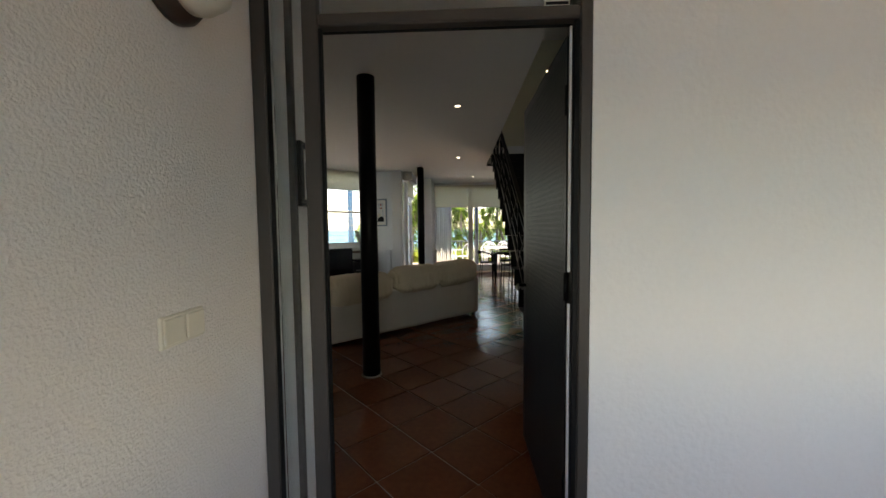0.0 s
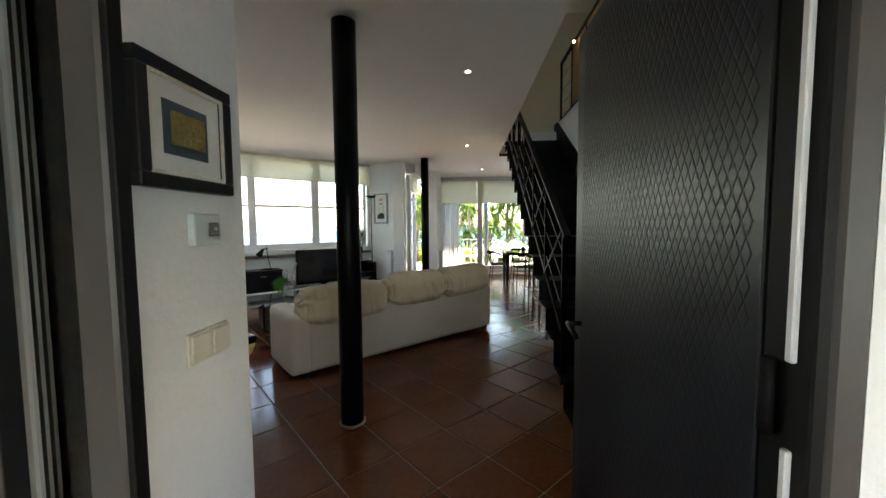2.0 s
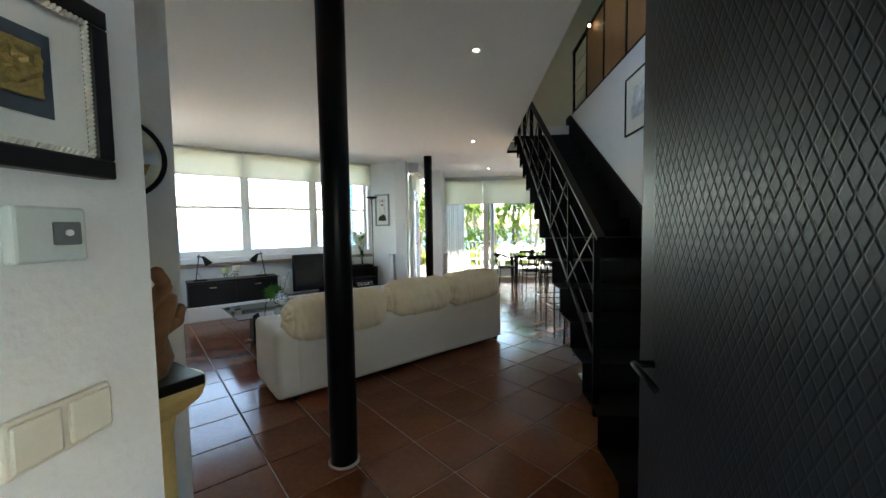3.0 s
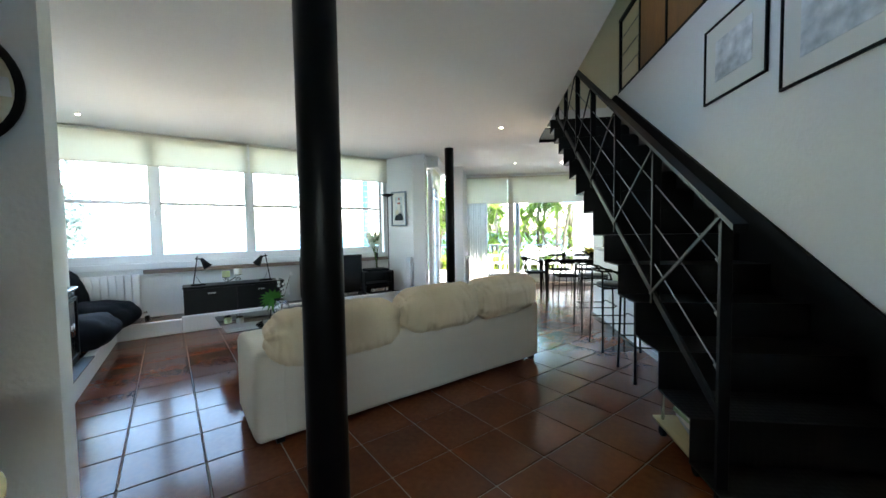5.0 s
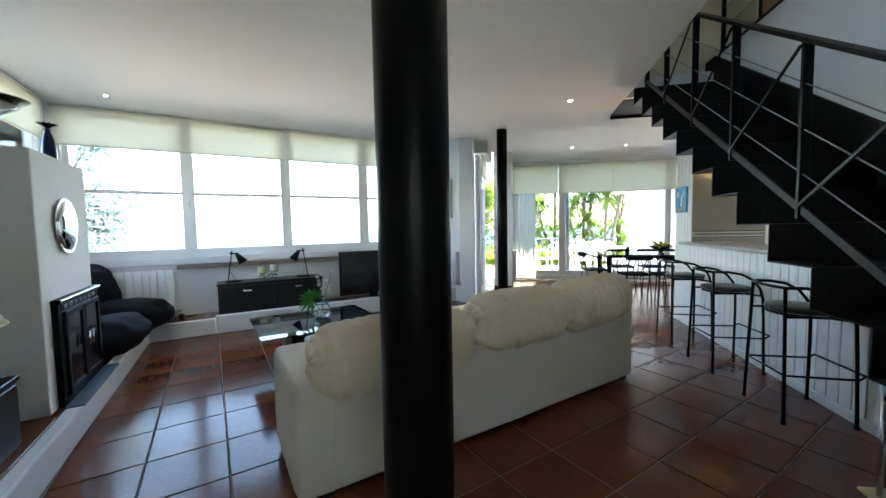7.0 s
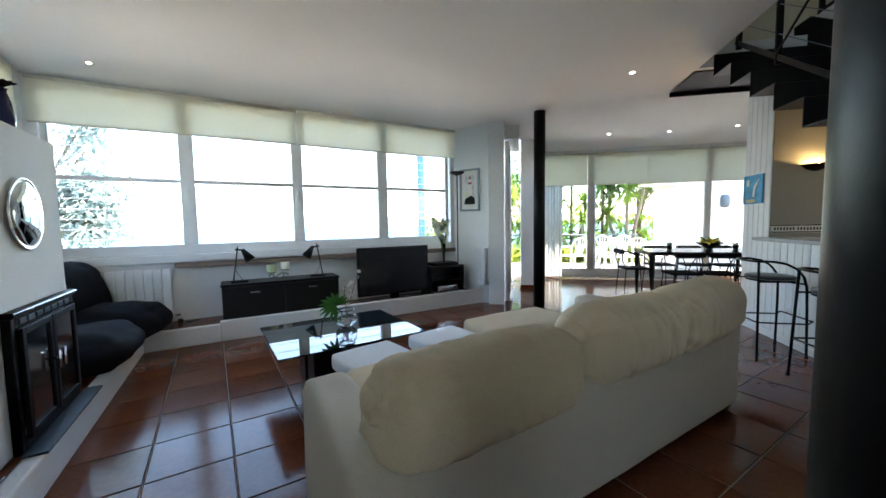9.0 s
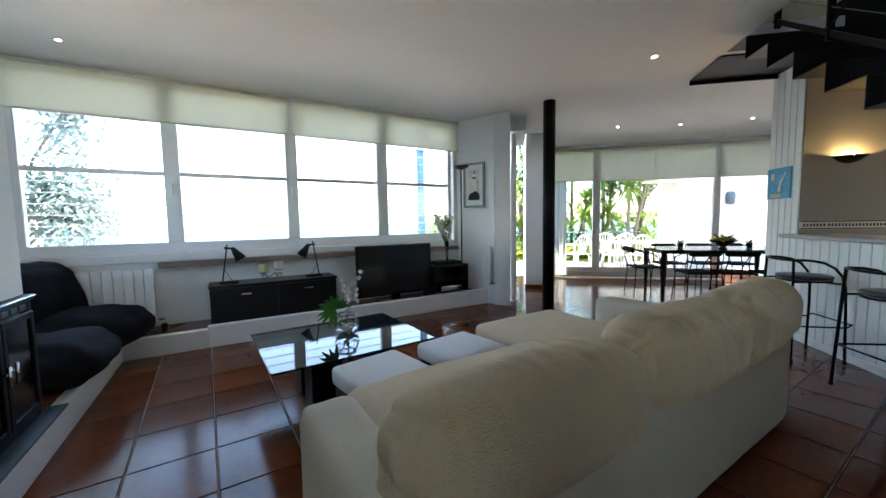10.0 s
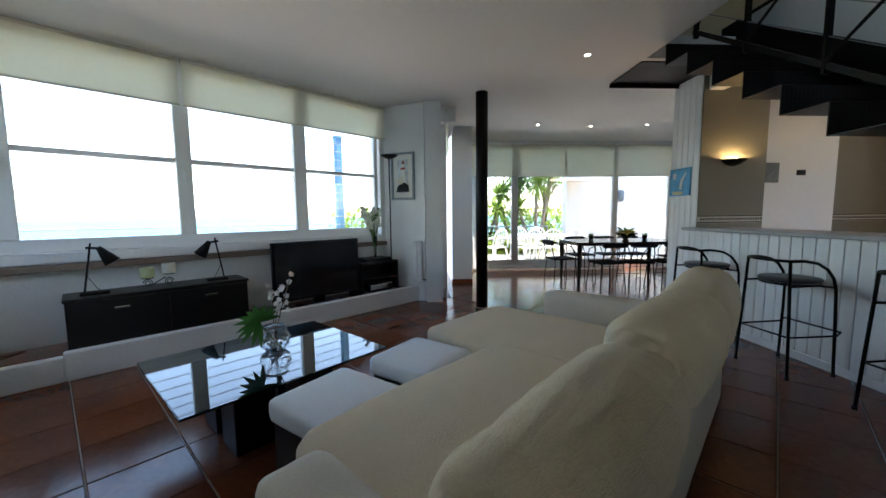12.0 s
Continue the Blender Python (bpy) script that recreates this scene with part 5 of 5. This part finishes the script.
tube(rg, [(0.235 * math.cos(k * 0.2618), 0.235 * math.sin(k * 0.2618), 0.303) for k in range(25)], 0.006, 6)
part("hem", rg, M_PALEWOOD, tl)

# ---- hall pedestal with clay sculpture, wall plate ----
pd = thing("pedestal", pose(0.718, 2.275, 0), "round aged yellow pedestal in the hall", "pedestal")
part("column", lathe(B(), [(0.13, 0), (0.13, 0.05), (0.105, 0.08), (0.10, 0.70), (0.11, 0.76), (0.12, 0.78), (0.12, 0.80)], 36), M_YELLOW, pd)
part("top", lathe(B(), [(0.15, 0.80), (0.19, 0.83), (0.20, 0.86), (0.20, 0.875), (0.0, 0.875)], 40), M_YELLOW, pd)
tr_ = thing("black_plinth", pose(0.718, 2.275, 0.876, 0, 0, 20), "square black stone slab on the pedestal", "slab")
part("slab", box(B(), -0.15, 0.15, -0.15, 0.15, 0, 0.035, 0.003), M_STEELGLOSS, tr_)
cl = B()
lathe(cl, [(0.095, 0), (0.115, 0.05), (0.10, 0.12), (0.085, 0.18), (0.09, 0.24), (0.06, 0.31), (0.0, 0.34)], 28)
for p, q, r in (((0.05, -0.05, 0.22), (0.10, -0.09, 0.31), 0.022), ((0.10, -0.09, 0.31), (0.075, -0.10, 0.36), 0.018), ((0.07, 0.0, 0.14), (0.13, -0.03, 0.19), 0.024), ((0.13, -0.03, 0.19), (0.135, -0.04, 0.23), 0.016), ((0.06, -0.06, 0.10), (0.11, -0.07, 0.27), 0.025)):
    soft(cl, (0, 0, 0), (r * 2.2, r * 2.2, (Vector(q) - Vector(p)).length + r), r, 6, m=Matrix.Translation((Vector(p) + Vector(q)) / 2) @ (Vector(q) - Vector(p)).to_track_quat("Z", "Y").to_matrix().to_4x4())
for v in cl.verts:
    v.co += v.normal * 0.010 * noise.noise(v.co * 22) if v.normal.length else Vector()
sculpt = new("clay_sculpture", mesh_of("clay_sculpture", cl, M_CLAY))
sculpt.matrix_world = pose(0.718, 2.275, 0.911)
tagged(sculpt, "abstract brown clay sculpture on a black slab", "sculpture")
wp = thing("wall_plate", pose(0.675, 2.815, 1.705, 90, 0, 0), "round painted plate with a boat scene on the wall", "wall plate")
part("rim", lathe(B(), [(0.170, 0.0), (0.180, 0.012), (0.172, 0.022), (0.160, 0.016)], 44, caps=False), M_STEEL, wp)
part("face", lathe(B(), [(0.168, 0.004), (0.165, 0.014), (0.10, 0.012), (0.0, 0.011)], 44, caps=False), material("painted_plate", (0.55, 0.50, 0.33), 0.35, grain=18, vary=0.35, blotch=9, alt=(0.68, 0.66, 0.52)), wp)
part("boat", prism(B(), [(-0.02, -0.06), (0.10, -0.07), (0.12, -0.02), (0.02, -0.03)], 0.0145, 0.018), M_BRASS, wp, "painted boat")
part("sea_band", prism(B(), [(0.02, -0.02), (0.155, -0.02), (0.15, 0.03), (0.02, 0.03)], 0.0135, 0.0155), M_ART2, wp, "painted sea")

# ---- dining table and chairs ----
dt = thing("dining_table", sr(9.61, 1.97, 0), "long glass topped dining table with black legs", "dining table")
part("glass_top", box(B(), -0.45, 0.45, -0.90, 0.90, 0.735, 0.748, 0.003, 2), M_TGLASS, dt)
fr_ = B()
box(fr_, -0.42, 0.42, -0.88, -0.85, 0.69, 0.733)
box(fr_, -0.42, 0.42, 0.85, 0.88, 0.69, 0.733)
box(fr_, -0.42, -0.39, -0.85, 0.85, 0.69, 0.733)
box(fr_, 0.39, 0.42, -0.85, 0.85, 0.69, 0.733)
part("frame", fr_, M_STEELGLOSS, dt)
for sx in (-1, 1):
    for sy in (-1, 1):
        lg = B()
        rod(lg, (0.385 * sx, 0.84 * sy, 0.73), (0.385 * sx, 0.84 * sy, 0.0), 0.048, 4, 0.022)
        part("leg", lg, M_STEELGLOSS, dt)


def dining_chair(m):
    t = thing("dining_chair", m, "black tubular dining chair with a padded roll back", "dining chair", "chairs round the dining table")
    part("seat", soft(B(), (0, 0, 0.445), (0.42, 0.42, 0.035), 0.016, 8), M_BLACKFAB, t)
    for sx in (-1, 1):
        for sy in (-1, 1):
            part("leg", rod(B(), (0.18 * sx, 0.18 * sy, 0.44), (0.215 * sx, 0.21 * sy, 0), 0.009, 8), M_STEELGLOSS, t)
    bk = soft(B(), (0, 0, 0), (0.085, 0.42, 0.085), 0.04, 8, m=pose(-0.24, 0, 0.73))
    part("back_roll", bk, M_BLACKFAB, t)
    for sy in (-1, 1):
        part("back_post", tube(B(), [(-0.18, 0.18 * sy, 0.44), (-0.235, 0.17 * sy, 0.60), (-0.24, 0.15 * sy, 0.74)], 0.009, 8), M_STEELGLOSS, t)
        part("arm", tube(B(), [(-0.24, 0.19 * sy, 0.75), (-0.10, 0.235 * sy, 0.72), (0.08, 0.24 * sy, 0.66), (0.17, 0.22 * sy, 0.55), (0.18, 0.19 * sy, 0.45)], 0.009, 8), M_STEELGLOSS, t)
    part("stretcher", rod(B(), (0.19, -0.19, 0.22), (0.19, 0.19, 0.22), 0.006, 6), M_STEELGLOSS, t)
    return t


dc = dining_chair(sr(9.02, 1.47, 0, 4))
for s, r, a in ((9.03, 1.96, -3), (9.05, 2.48, 2), (10.18, 1.56, 183), (10.19, 2.12, 178), (10.17, 2.62, 182), (9.63, 0.97, -86), (9.64, 3.05, 88)):
    copy_thing(dc, sr(s, r, 0, a))
bowl = thing("flower_bowl", sr(9.47, 2.04, 0.748), "dark bowl on the dining table", "bowl")
part("bowl", lathe(B(), [(0.05, 0), (0.06, 0.01), (0.03, 0.03), (0.10, 0.07), (0.19, 0.13), (0.185, 0.135), (0.09, 0.085), (0.0, 0.07)], 28), M_BLACKWOOD, bowl)
yf = thing("yellow_flowers", sr(9.47, 2.04, 0.80), "arrangement of yellow and dark leaves in the bowl", "flowers")
a_, b_ = B(), B()
for k in range(70):
    a, e = rng.uniform(0, 6.28), rng.uniform(0.05, 1.0)
    c = (0.10 * math.cos(a) * rng.random(), 0.10 * math.sin(a) * rng.random(), 0.05 + 0.05 * rng.random())
    leaf_blade(a_ if k % 5 else b_, c, (math.cos(a), math.sin(a), e), rng.uniform(0.11, 0.22), 0.055, 0.25)
part("petals", a_, M_YPETAL, yf)
part("leaves", b_, M_LEAF2, yf)
for s, r in ((9.75, 1.56), (9.75, 2.55)):
    pt = thing("small_plant", sr(s, r, 0.748), "small dark plant in a glass on the dining table", "plant", "table plants")
    part("pot", lathe(B(), [(0.035, 0), (0.05, 0.07), (0.046, 0.07), (0.0, 0.06)], 18), M_STEELGLOSS, pt)
    f = B()
    for k in range(26):
        a = rng.uniform(0, 6.28)
        leaf_blade(f, (0, 0, 0.06), (math.cos(a), math.sin(a), rng.uniform(0.5, 1.6)), rng.uniform(0.06, 0.11), 0.03, 0.2)
    part("leaves", f, M_LEAF2, pt)

# ---- outside ----
g = B()
rings = [(0.0, -0.16), (9, -0.16), (17, -0.16), (26, -2.0), (45, -9), (80, -21), (400, -24), (4600, -24)]
prev = None
for R, z in rings[1:]:
    cur = [g.verts.new((5 + R * math.cos(2 * math.pi * k / 72), 5 + R * math.sin(2 * math.pi * k / 72), z)) for k in range(72)]
    if prev is None:
        g.faces.new(cur)
    else:
        for k in range(72):
            g.faces.new((prev[k], prev[(k + 1) % 72], cur[(k + 1) % 72], cur[k]))
    prev = cur
setting("ground", g, M_EARTH, None, "dry garden ground sloping to the shore", "ground")
sea = B()
prev = None
for R in (70, 200, 1000, 4700):
    cur = [sea.verts.new((5 + R * math.cos(2 * math.pi * k / 72), 5 + R * math.sin(2 * math.pi * k / 72), -20)) for k in range(72)]
    if prev:
        for k in range(72):
            sea.faces.new((prev[k], prev[(k + 1) % 72], cur[(k + 1) % 72], cur[k]))
    prev = cur
setting("water", sea, M_SEA, None, "calm blue-green sea", "sea")
tp = B()
prism(tp, [(-1.0, 8.15), (4.64, 8.15), (6.2, 8.2), (9.4, 11.5), (8.5, 12.5), (-1.0, 12.5)], -0.155, -0.05)
box_pts = [sr(s, r) @ Vector((0, 0, 0)) for s, r in ((11.46, -0.95), (15.0, -0.95), (15.0, 6.0), (11.46, 6.0))]
prism(tp, [(p.x, p.y) for p in box_pts][::-1], -0.155, -0.045)
setting("pavement_terrace", tp, M_TERRACE, None, "pale paved terrace outside the windows", "terrace")

# neighbouring white wing of the house with two masks and a door
wing = B()
box(wing, 13.8, 14.1, -9.0, -2.72, -0.16, 3.4)
setting("wall_wing", wing, M_WINGDIM, U48, "sunlit white stucco wing of the house", "wall")
for r in (4.31,):
    mk = thing("wall_mask", sr(13.79, r, 1.72), "oval grey stone ornament on the white wall", "ornament", "wall ornaments")
    part("oval", soft(B(), (-0.02, 0, 0), (0.06, 0.19, 0.30), 0.03, 8, bulge=0.02, wrinkle=0.01, freq=20), M_DARKMETAL, mk)
aw = thing("awning", sr(13.4, 2.72, 2.15), "small sand coloured awning on the white wing", "awning")
part("cloth", prism(B(), [(0, -0.5), (0.4, -0.5), (0.4, 0.5), (0, 0.5)], 0, 0.05), M_PALEWOOD, aw)
part("front_bar", rod(B(), (0, -0.5, 0.0), (0, 0.5, 0.0), 0.03), M_CHROME, aw)
tpo = thing("terrace_post", sr(12.3, 0.80, -0.05), "dark blue-grey round steel post on the terrace", "post")
part("shaft", lathe(B(), [(0.06, 0), (0.06, 3.3)], 20), M_DARKMETAL, tpo)
part("foot", lathe(B(), [(0.09, 0), (0.09, 0.012), (0.06, 0.014)], 20), M_DARKMETAL, tpo)
bpst = thing("garden_post", pose(4.80, 9.85, -0.05), "turquoise painted garden post", "post")
part("shaft", box(B(), -0.06, 0.06, -0.06, 0.06, 0, 2.72, 0.006), M_BLUEPOST, bpst)
part("cap", box(B(), -0.075, 0.075, -0.075, 0.075, 2.72, 2.76, 0.006), M_BLUEPOST, bpst)
wr = thing("wire_screen", pose(0, 8.75, -0.05), "thin taut wires strung between posts outside the window", "wire screen")
for k in range(16):
    z = 1.03 + 0.125 * k
    part("wire", rod(B(), (-1.3, 0, z + 0.02), (5.6, 0, z - 0.02), 0.0065, 5), M_WIRE, wr)
for x in (-1.3, 5.6):
    part("post", rod(B(), (x, 0, 0), (x, 0, 3.0), 0.022, 10), M_WIRE, wr)
rl = thing("terrace_railing", sr(14.7, 0, -0.05), "thin dark terrace railing", "railing")
part("top_rail", rod(B(), (0, 4.0, 0.88), (0, -2.5, 0.88), 0.02, 8), M_DARKMETAL, rl)
part("mid_rail", rod(B(), (0, 4.0, 0.48), (0, -2.5, 0.48), 0.012, 8), M_DARKMETAL, rl)
for k in range(7):
    part("post", rod(B(), (0, 4.0 - 1.08 * k, 0), (0, 4.0 - 1.08 * k, 0.88), 0.018, 8), M_DARKMETAL, rl)


def patio_chair(m):
    t = thing("patio_chair", m, "white moulded plastic garden armchair", "garden chair", "white garden chairs")
    part("seat", soft(B(), (0, 0, 0.42), (0.46, 0.46, 0.03), 0.014, 6), M_PLASTICW, t)
    bk = B()
    n = 9
    pts = []
    for k in range(n + 1):
        a = math.pi * k / n
        pts.append((-0.23 - 0.10 * math.sin(a) * 0.6, 0.25 * math.cos(a), 0.42 + 0.46 * math.sin(a) ** 0.6 if 0 < k < n else 0.42))
    tube(bk, pts, 0.020, 8)
    part("back_rim", bk, M_PLASTICW, t)
    for k in range(5):
        y = -0.14 + 0.07 * k
        h = 0.44 * math.sqrt(max(0.05, 1 - (y / 0.25) ** 2))
        part("back_slat", tube(B(), [(-0.23, y * 0.5, 0.43), (-0.26, y * 0.8, 0.60), (-0.285, y, 0.42 + h)], 0.011, 6), M_PLASTICW, t)
    for sx in (-1, 1):
        for sy in (-1, 1):
            part("leg", rod(B(), (0.20 * sx, 0.21 * sy, 0.42), (0.25 * sx, 0.25 * sy, 0), 0.024, 8), M_PLASTICW, t)
    for sy in (-1, 1):
        part("armrest", tube(B(), [(-0.27, 0.25 * sy, 0.66), (0.0, 0.28 * sy, 0.66), (0.20, 0.27 * sy, 0.62), (0.22, 0.24 * sy, 0.42)], 0.02, 8), M_PLASTICW, t)
    return t


pc = patio_chair(sr(12.45, 1.25, -0.045, 8))
for s, r, a in ((12.5, 1.80, -5), (12.55, 2.35, 4), (12.7, 0.40, 30), (13.5, 1.3, 175), (13.55, 1.9, 185), (13.0, -0.2, -100)):
    copy_thing(pc, sr(s, r, -0.045, a))
pt_ = thing("patio_table", sr(13.0, 1.75, -0.045), "white plastic garden table", "garden table")
part("tabletop", soft(B(), (0, 0, 0.70), (0.75, 1.3, 0.035), 0.016, 6), M_PLASTICW, pt_)
for sx in (-1, 1):
    for sy in (-1, 1):
        part("leg", rod(B(), (0.30 * sx, 0.55 * sy, 0.69), (0.32 * sx, 0.58 * sy, 0), 0.026, 8), M_PLASTICW, pt_)


def yucca(m, heads, n, seed, label, trunk=True):
    """Spiky plant: heads are (x, y, z, blade length)."""
    rg_ = random.Random(seed)
    t = thing("yucca_tree" if trunk else "spiky_shrub", m, label, "tree" if trunk else "shrub", "garden plants")
    if trunk:
        tb = B()
        for x, y, z, L_ in heads:
            tube(tb, [(x * 0.1, y * 0.1, 0), (x * 0.5 + 0.05, y * 0.5, z * 0.45), (x, y, z)], 0.06, 7)
        part("trunk", tb, M_BARK, t)
    cr = B()
    for x, y, z, L_ in heads:
        for k in range(n):
            a, e = rg_.uniform(0, 6.28), rg_.uniform(-0.7, 1.6)
            leaf_blade(cr, (x, y, z), (math.cos(a), math.sin(a), e), L_ * rg_.uniform(0.7, 1.1), 0.05, rg_.uniform(0.1, 0.6), 3)
    part("crown", cr, M_LEAF if trunk else M_LEAFY, t)
    return t


yucca(sr(16.4, 0.3, -0.16), [(0, 0, 2.3, 0.9), (0.5, 0.3, 1.7, 0.8)], 110, 1, "palm-like yucca tree with drooping blades")
yucca(sr(17.0, 2.0, -0.16), [(0, 0, 2.8, 1.0), (-0.3, 0.7, 2.1, 0.9), (0.4, -0.4, 3.2, 0.9)], 110, 2, "tall branched yucca tree in the garden")
yucca(sr(16.0, 1.15, -0.16), [(0.0, 0.0, 1.5, 0.8), (0.3, 0.9, 1.2, 0.7)], 110, 3, "yucca tree with bright green blades")
yucca(sr(16.2, 2.6, -0.16), [(0.0, 0.0, 2.4, 1.0), (0.2, 0.6, 1.6, 0.8), (0.1, -0.6, 3.0, 0.9)], 120, 31, "tall yucca tree beside the white wing")
yucca(sr(17.6, 1.0, -0.16), [(0.0, 0.0, 3.2, 1.0), (0.4, 0.8, 2.6, 1.0), (0.2, -0.7, 2.2, 1.0)], 120, 32, "tall yucca tree at the garden edge")
for k, (s, r) in enumerate(((15.4, 0.0), (15.5, 0.7), (15.3, 1.4), (15.6, 2.1), (15.8, -0.7), (15.5, -1.5), (16.2, -2.3))):
    yucca(sr(s, r, -0.16), [(0, 0, 0.15, 1.15), (0.3, 0.3, 0.2, 1.0), (-0.2, -0.35, 0.15, 1.0)], 110, 10 + k, "bright green spiky garden shrub", False)


def leafy_tree(m, h, spread, n, seed, mat, label, leaf=0.10):
    rg_ = random.Random(seed)
    t = thing("garden_tree", m, label, "tree", "garden trees")
    tb, cr = B(), B()
    tube(tb, [(0, 0, 0), (0.05, 0.03, h * 0.25), (-0.03, 0.06, h * 0.5)], 0.09, 8)
    tips = []
    for k in range(16):
        a, e = rg_.uniform(0, 6.28), rg_.uniform(0.25, 1.0)
        tip = (spread * math.cos(a) * rg_.uniform(0.4, 1), spread * math.sin(a) * rg_.uniform(0.4, 1), h * (0.35 + 0.65 * e))
        tube(tb, [(0, 0.03, h * rg_.uniform(0.2, 0.5)), (tip[0] * 0.5, tip[1] * 0.5, tip[2] * 0.8), tip], 0.022, 6)
        tips.append(tip)
    for k in range(n):
        tip = Vector(rg_.choice(tips))
        c = tip + Vector((rg_.gauss(0, 1), rg_.gauss(0, 1), rg_.gauss(0, 1))) * spread * 0.17
        leaf_blade(cr, c, (rg_.uniform(-1, 1), rg_.uniform(-1, 1), rg_.uniform(-0.6, 0.8)), leaf * rg_.uniform(0.7, 1.4), leaf * 0.32, 0.2, 2)
    part("trunk", tb, M_BARK, t)
    part("crown", cr, mat, t)
    return t


leafy_tree(pose(-1.75, 11.6, -0.9), 4.3, 1.55, 6500, 5, M_HAZELEAF, "small-leaved tree outside the window, haze put into its pale colour", 0.19)
leafy_tree(sr(15.2, -1.8, -0.3), 3.6, 1.0, 4500, 7, M_LEAF, "leafy green tree beside the terrace", 0.2)
leafy_tree(sr(17.5, 3.4, -0.3), 5.0, 1.8, 3600, 8, M_LEAF2, "dark leafy tree behind the white wing", 0.24)
leafy_tree(sr(18.5, -0.8, -0.5), 4.6, 2.0, 3600, 9, M_LEAF2, "dark leafy tree at the garden edge", 0.26)
hd = B()
rg_ = random.Random(12)
for k in range(5000):
    s, r = rg_.uniform(16.5, 20), rg_.uniform(-5, 6)
    p = sr(s, r, rg_.uniform(-0.2, 1.5)) @ Vector((0, 0, 0))
    leaf_blade(hd, p, (rg_.uniform(-1, 1), rg_.uniform(-1, 1), rg_.uniform(-0.3, 1)), 0.34, 0.11, 0.3, 2)
hedge = new("hedge", mesh_of("hedge", hd, M_LEAF))
tagged(hedge, "dense green hedge behind the terrace", "hedge", "", "stuff")

# ---- floor tiles ----
TS, GAP, TURN = 0.3925, 0.007, radians(2.25)
tile_mesh = mesh_of("tile", box(B(), -TS / 2 + GAP / 2, TS / 2 - GAP / 2, -TS / 2 + GAP / 2, TS / 2 - GAP / 2, -0.012, 0.0, 0.004), M_TILE)
floor_ob = bpy.data.objects["floor"]
room = [(0.405, 2.9), (0.88, 2.9), (0.62, 1.5), (0.35, 1.2), (1.25, 0.35), (3.4, -2.0), (4.6, -3.6), (11.6, 4.5), (6.9, 9.0), (5.9, 8.1), (4.66, 7.5), (4.66, 7.40), (0.405, 7.40)]


def inside(x, y):
    c = False
    for (x0, y0), (x1, y1) in zip(room, room[1:] + room[:1]):
        if (y0 > y) != (y1 > y) and x < x0 + (y - y0) * (x1 - x0) / (y1 - y0):
            c = not c
    return c


def far_quad(bm, pts, z0, z1):
    a = [bm.verts.new((x, y, z0)) for x, y in pts]
    b = [bm.verts.new((x, y, z1)) for x, y in pts]
    for i in range(4):
        bm.faces.new((a[i], a[(i + 1) % 4], b[(i + 1) % 4], b[i]))
    bm.faces.new(b)


near, rest = [], []
for i in range(-3, 34):
    for j in range(-12, 24):
        a0, b0 = 0.201 + TS * (i + 0.5), 0.245 + TS * (j + 0.5)
        x, y = a0 * math.cos(TURN) - b0 * math.sin(TURN), a0 * math.sin(TURN) + b0 * math.cos(TURN)
        if any(inside(x + a, y + b) for a in (-0.17, 0, 0.17) for b in (-0.17, 0, 0.17)):
            if x > 0.405 + 0.1 or y < 2.9:
                (near if (y > 0.9 and y < 7.5 and x < 5.6) else rest).append((x, y))
near.sort(key=lambda p: abs(p[0] - 2.2) + abs(p[1] - 4.4))
rest += near[300:]
for x, y in near[:300]:
    t = new("tile", tile_mesh)
    t.parent = floor_ob
    t.matrix_basis = pose(x, y, 0.0, random.uniform(-0.12, 0.12), random.uniform(-0.12, 0.12), 2.25)
bm = B()
for x, y in rest:
    h = TS / 2 - GAP / 2
    c0, s0 = math.cos(TURN) * h, math.sin(TURN) * h
    far_quad(bm, [(x - c0 + s0, y - s0 - c0), (x + c0 + s0, y + s0 - c0), (x + c0 - s0, y + s0 + c0), (x - c0 - s0, y - s0 + c0)], -0.012, 0.0)
far = new("far_tiles", mesh_of("far_tiles", bm, M_TILE))
far.parent = floor_ob
tagged(far, "", "", "", "stuff")
PS = 0.30
ptile = mesh_of("tile", box(B(), -PS / 2 + 0.003, PS / 2 - 0.003, -PS / 2 + 0.003, PS / 2 - 0.003, 0, 0.004, 0.002), M_TILE)
pl_ob = bpy.data.objects["plinth_tiling"]
spots = [(0.18 - PS * i, 3.10 + PS * j) for i in range(2) for j in range(15) if not (4.9 < 3.10 + PS * j < 6.15)]
spots += [(0.48 + PS * i, 7.61) for i in range(14)]
for x, y in spots:
    t = new("tile", ptile)
    t.parent = pl_ob
    t.matrix_basis = pose(x, y, 0.188)
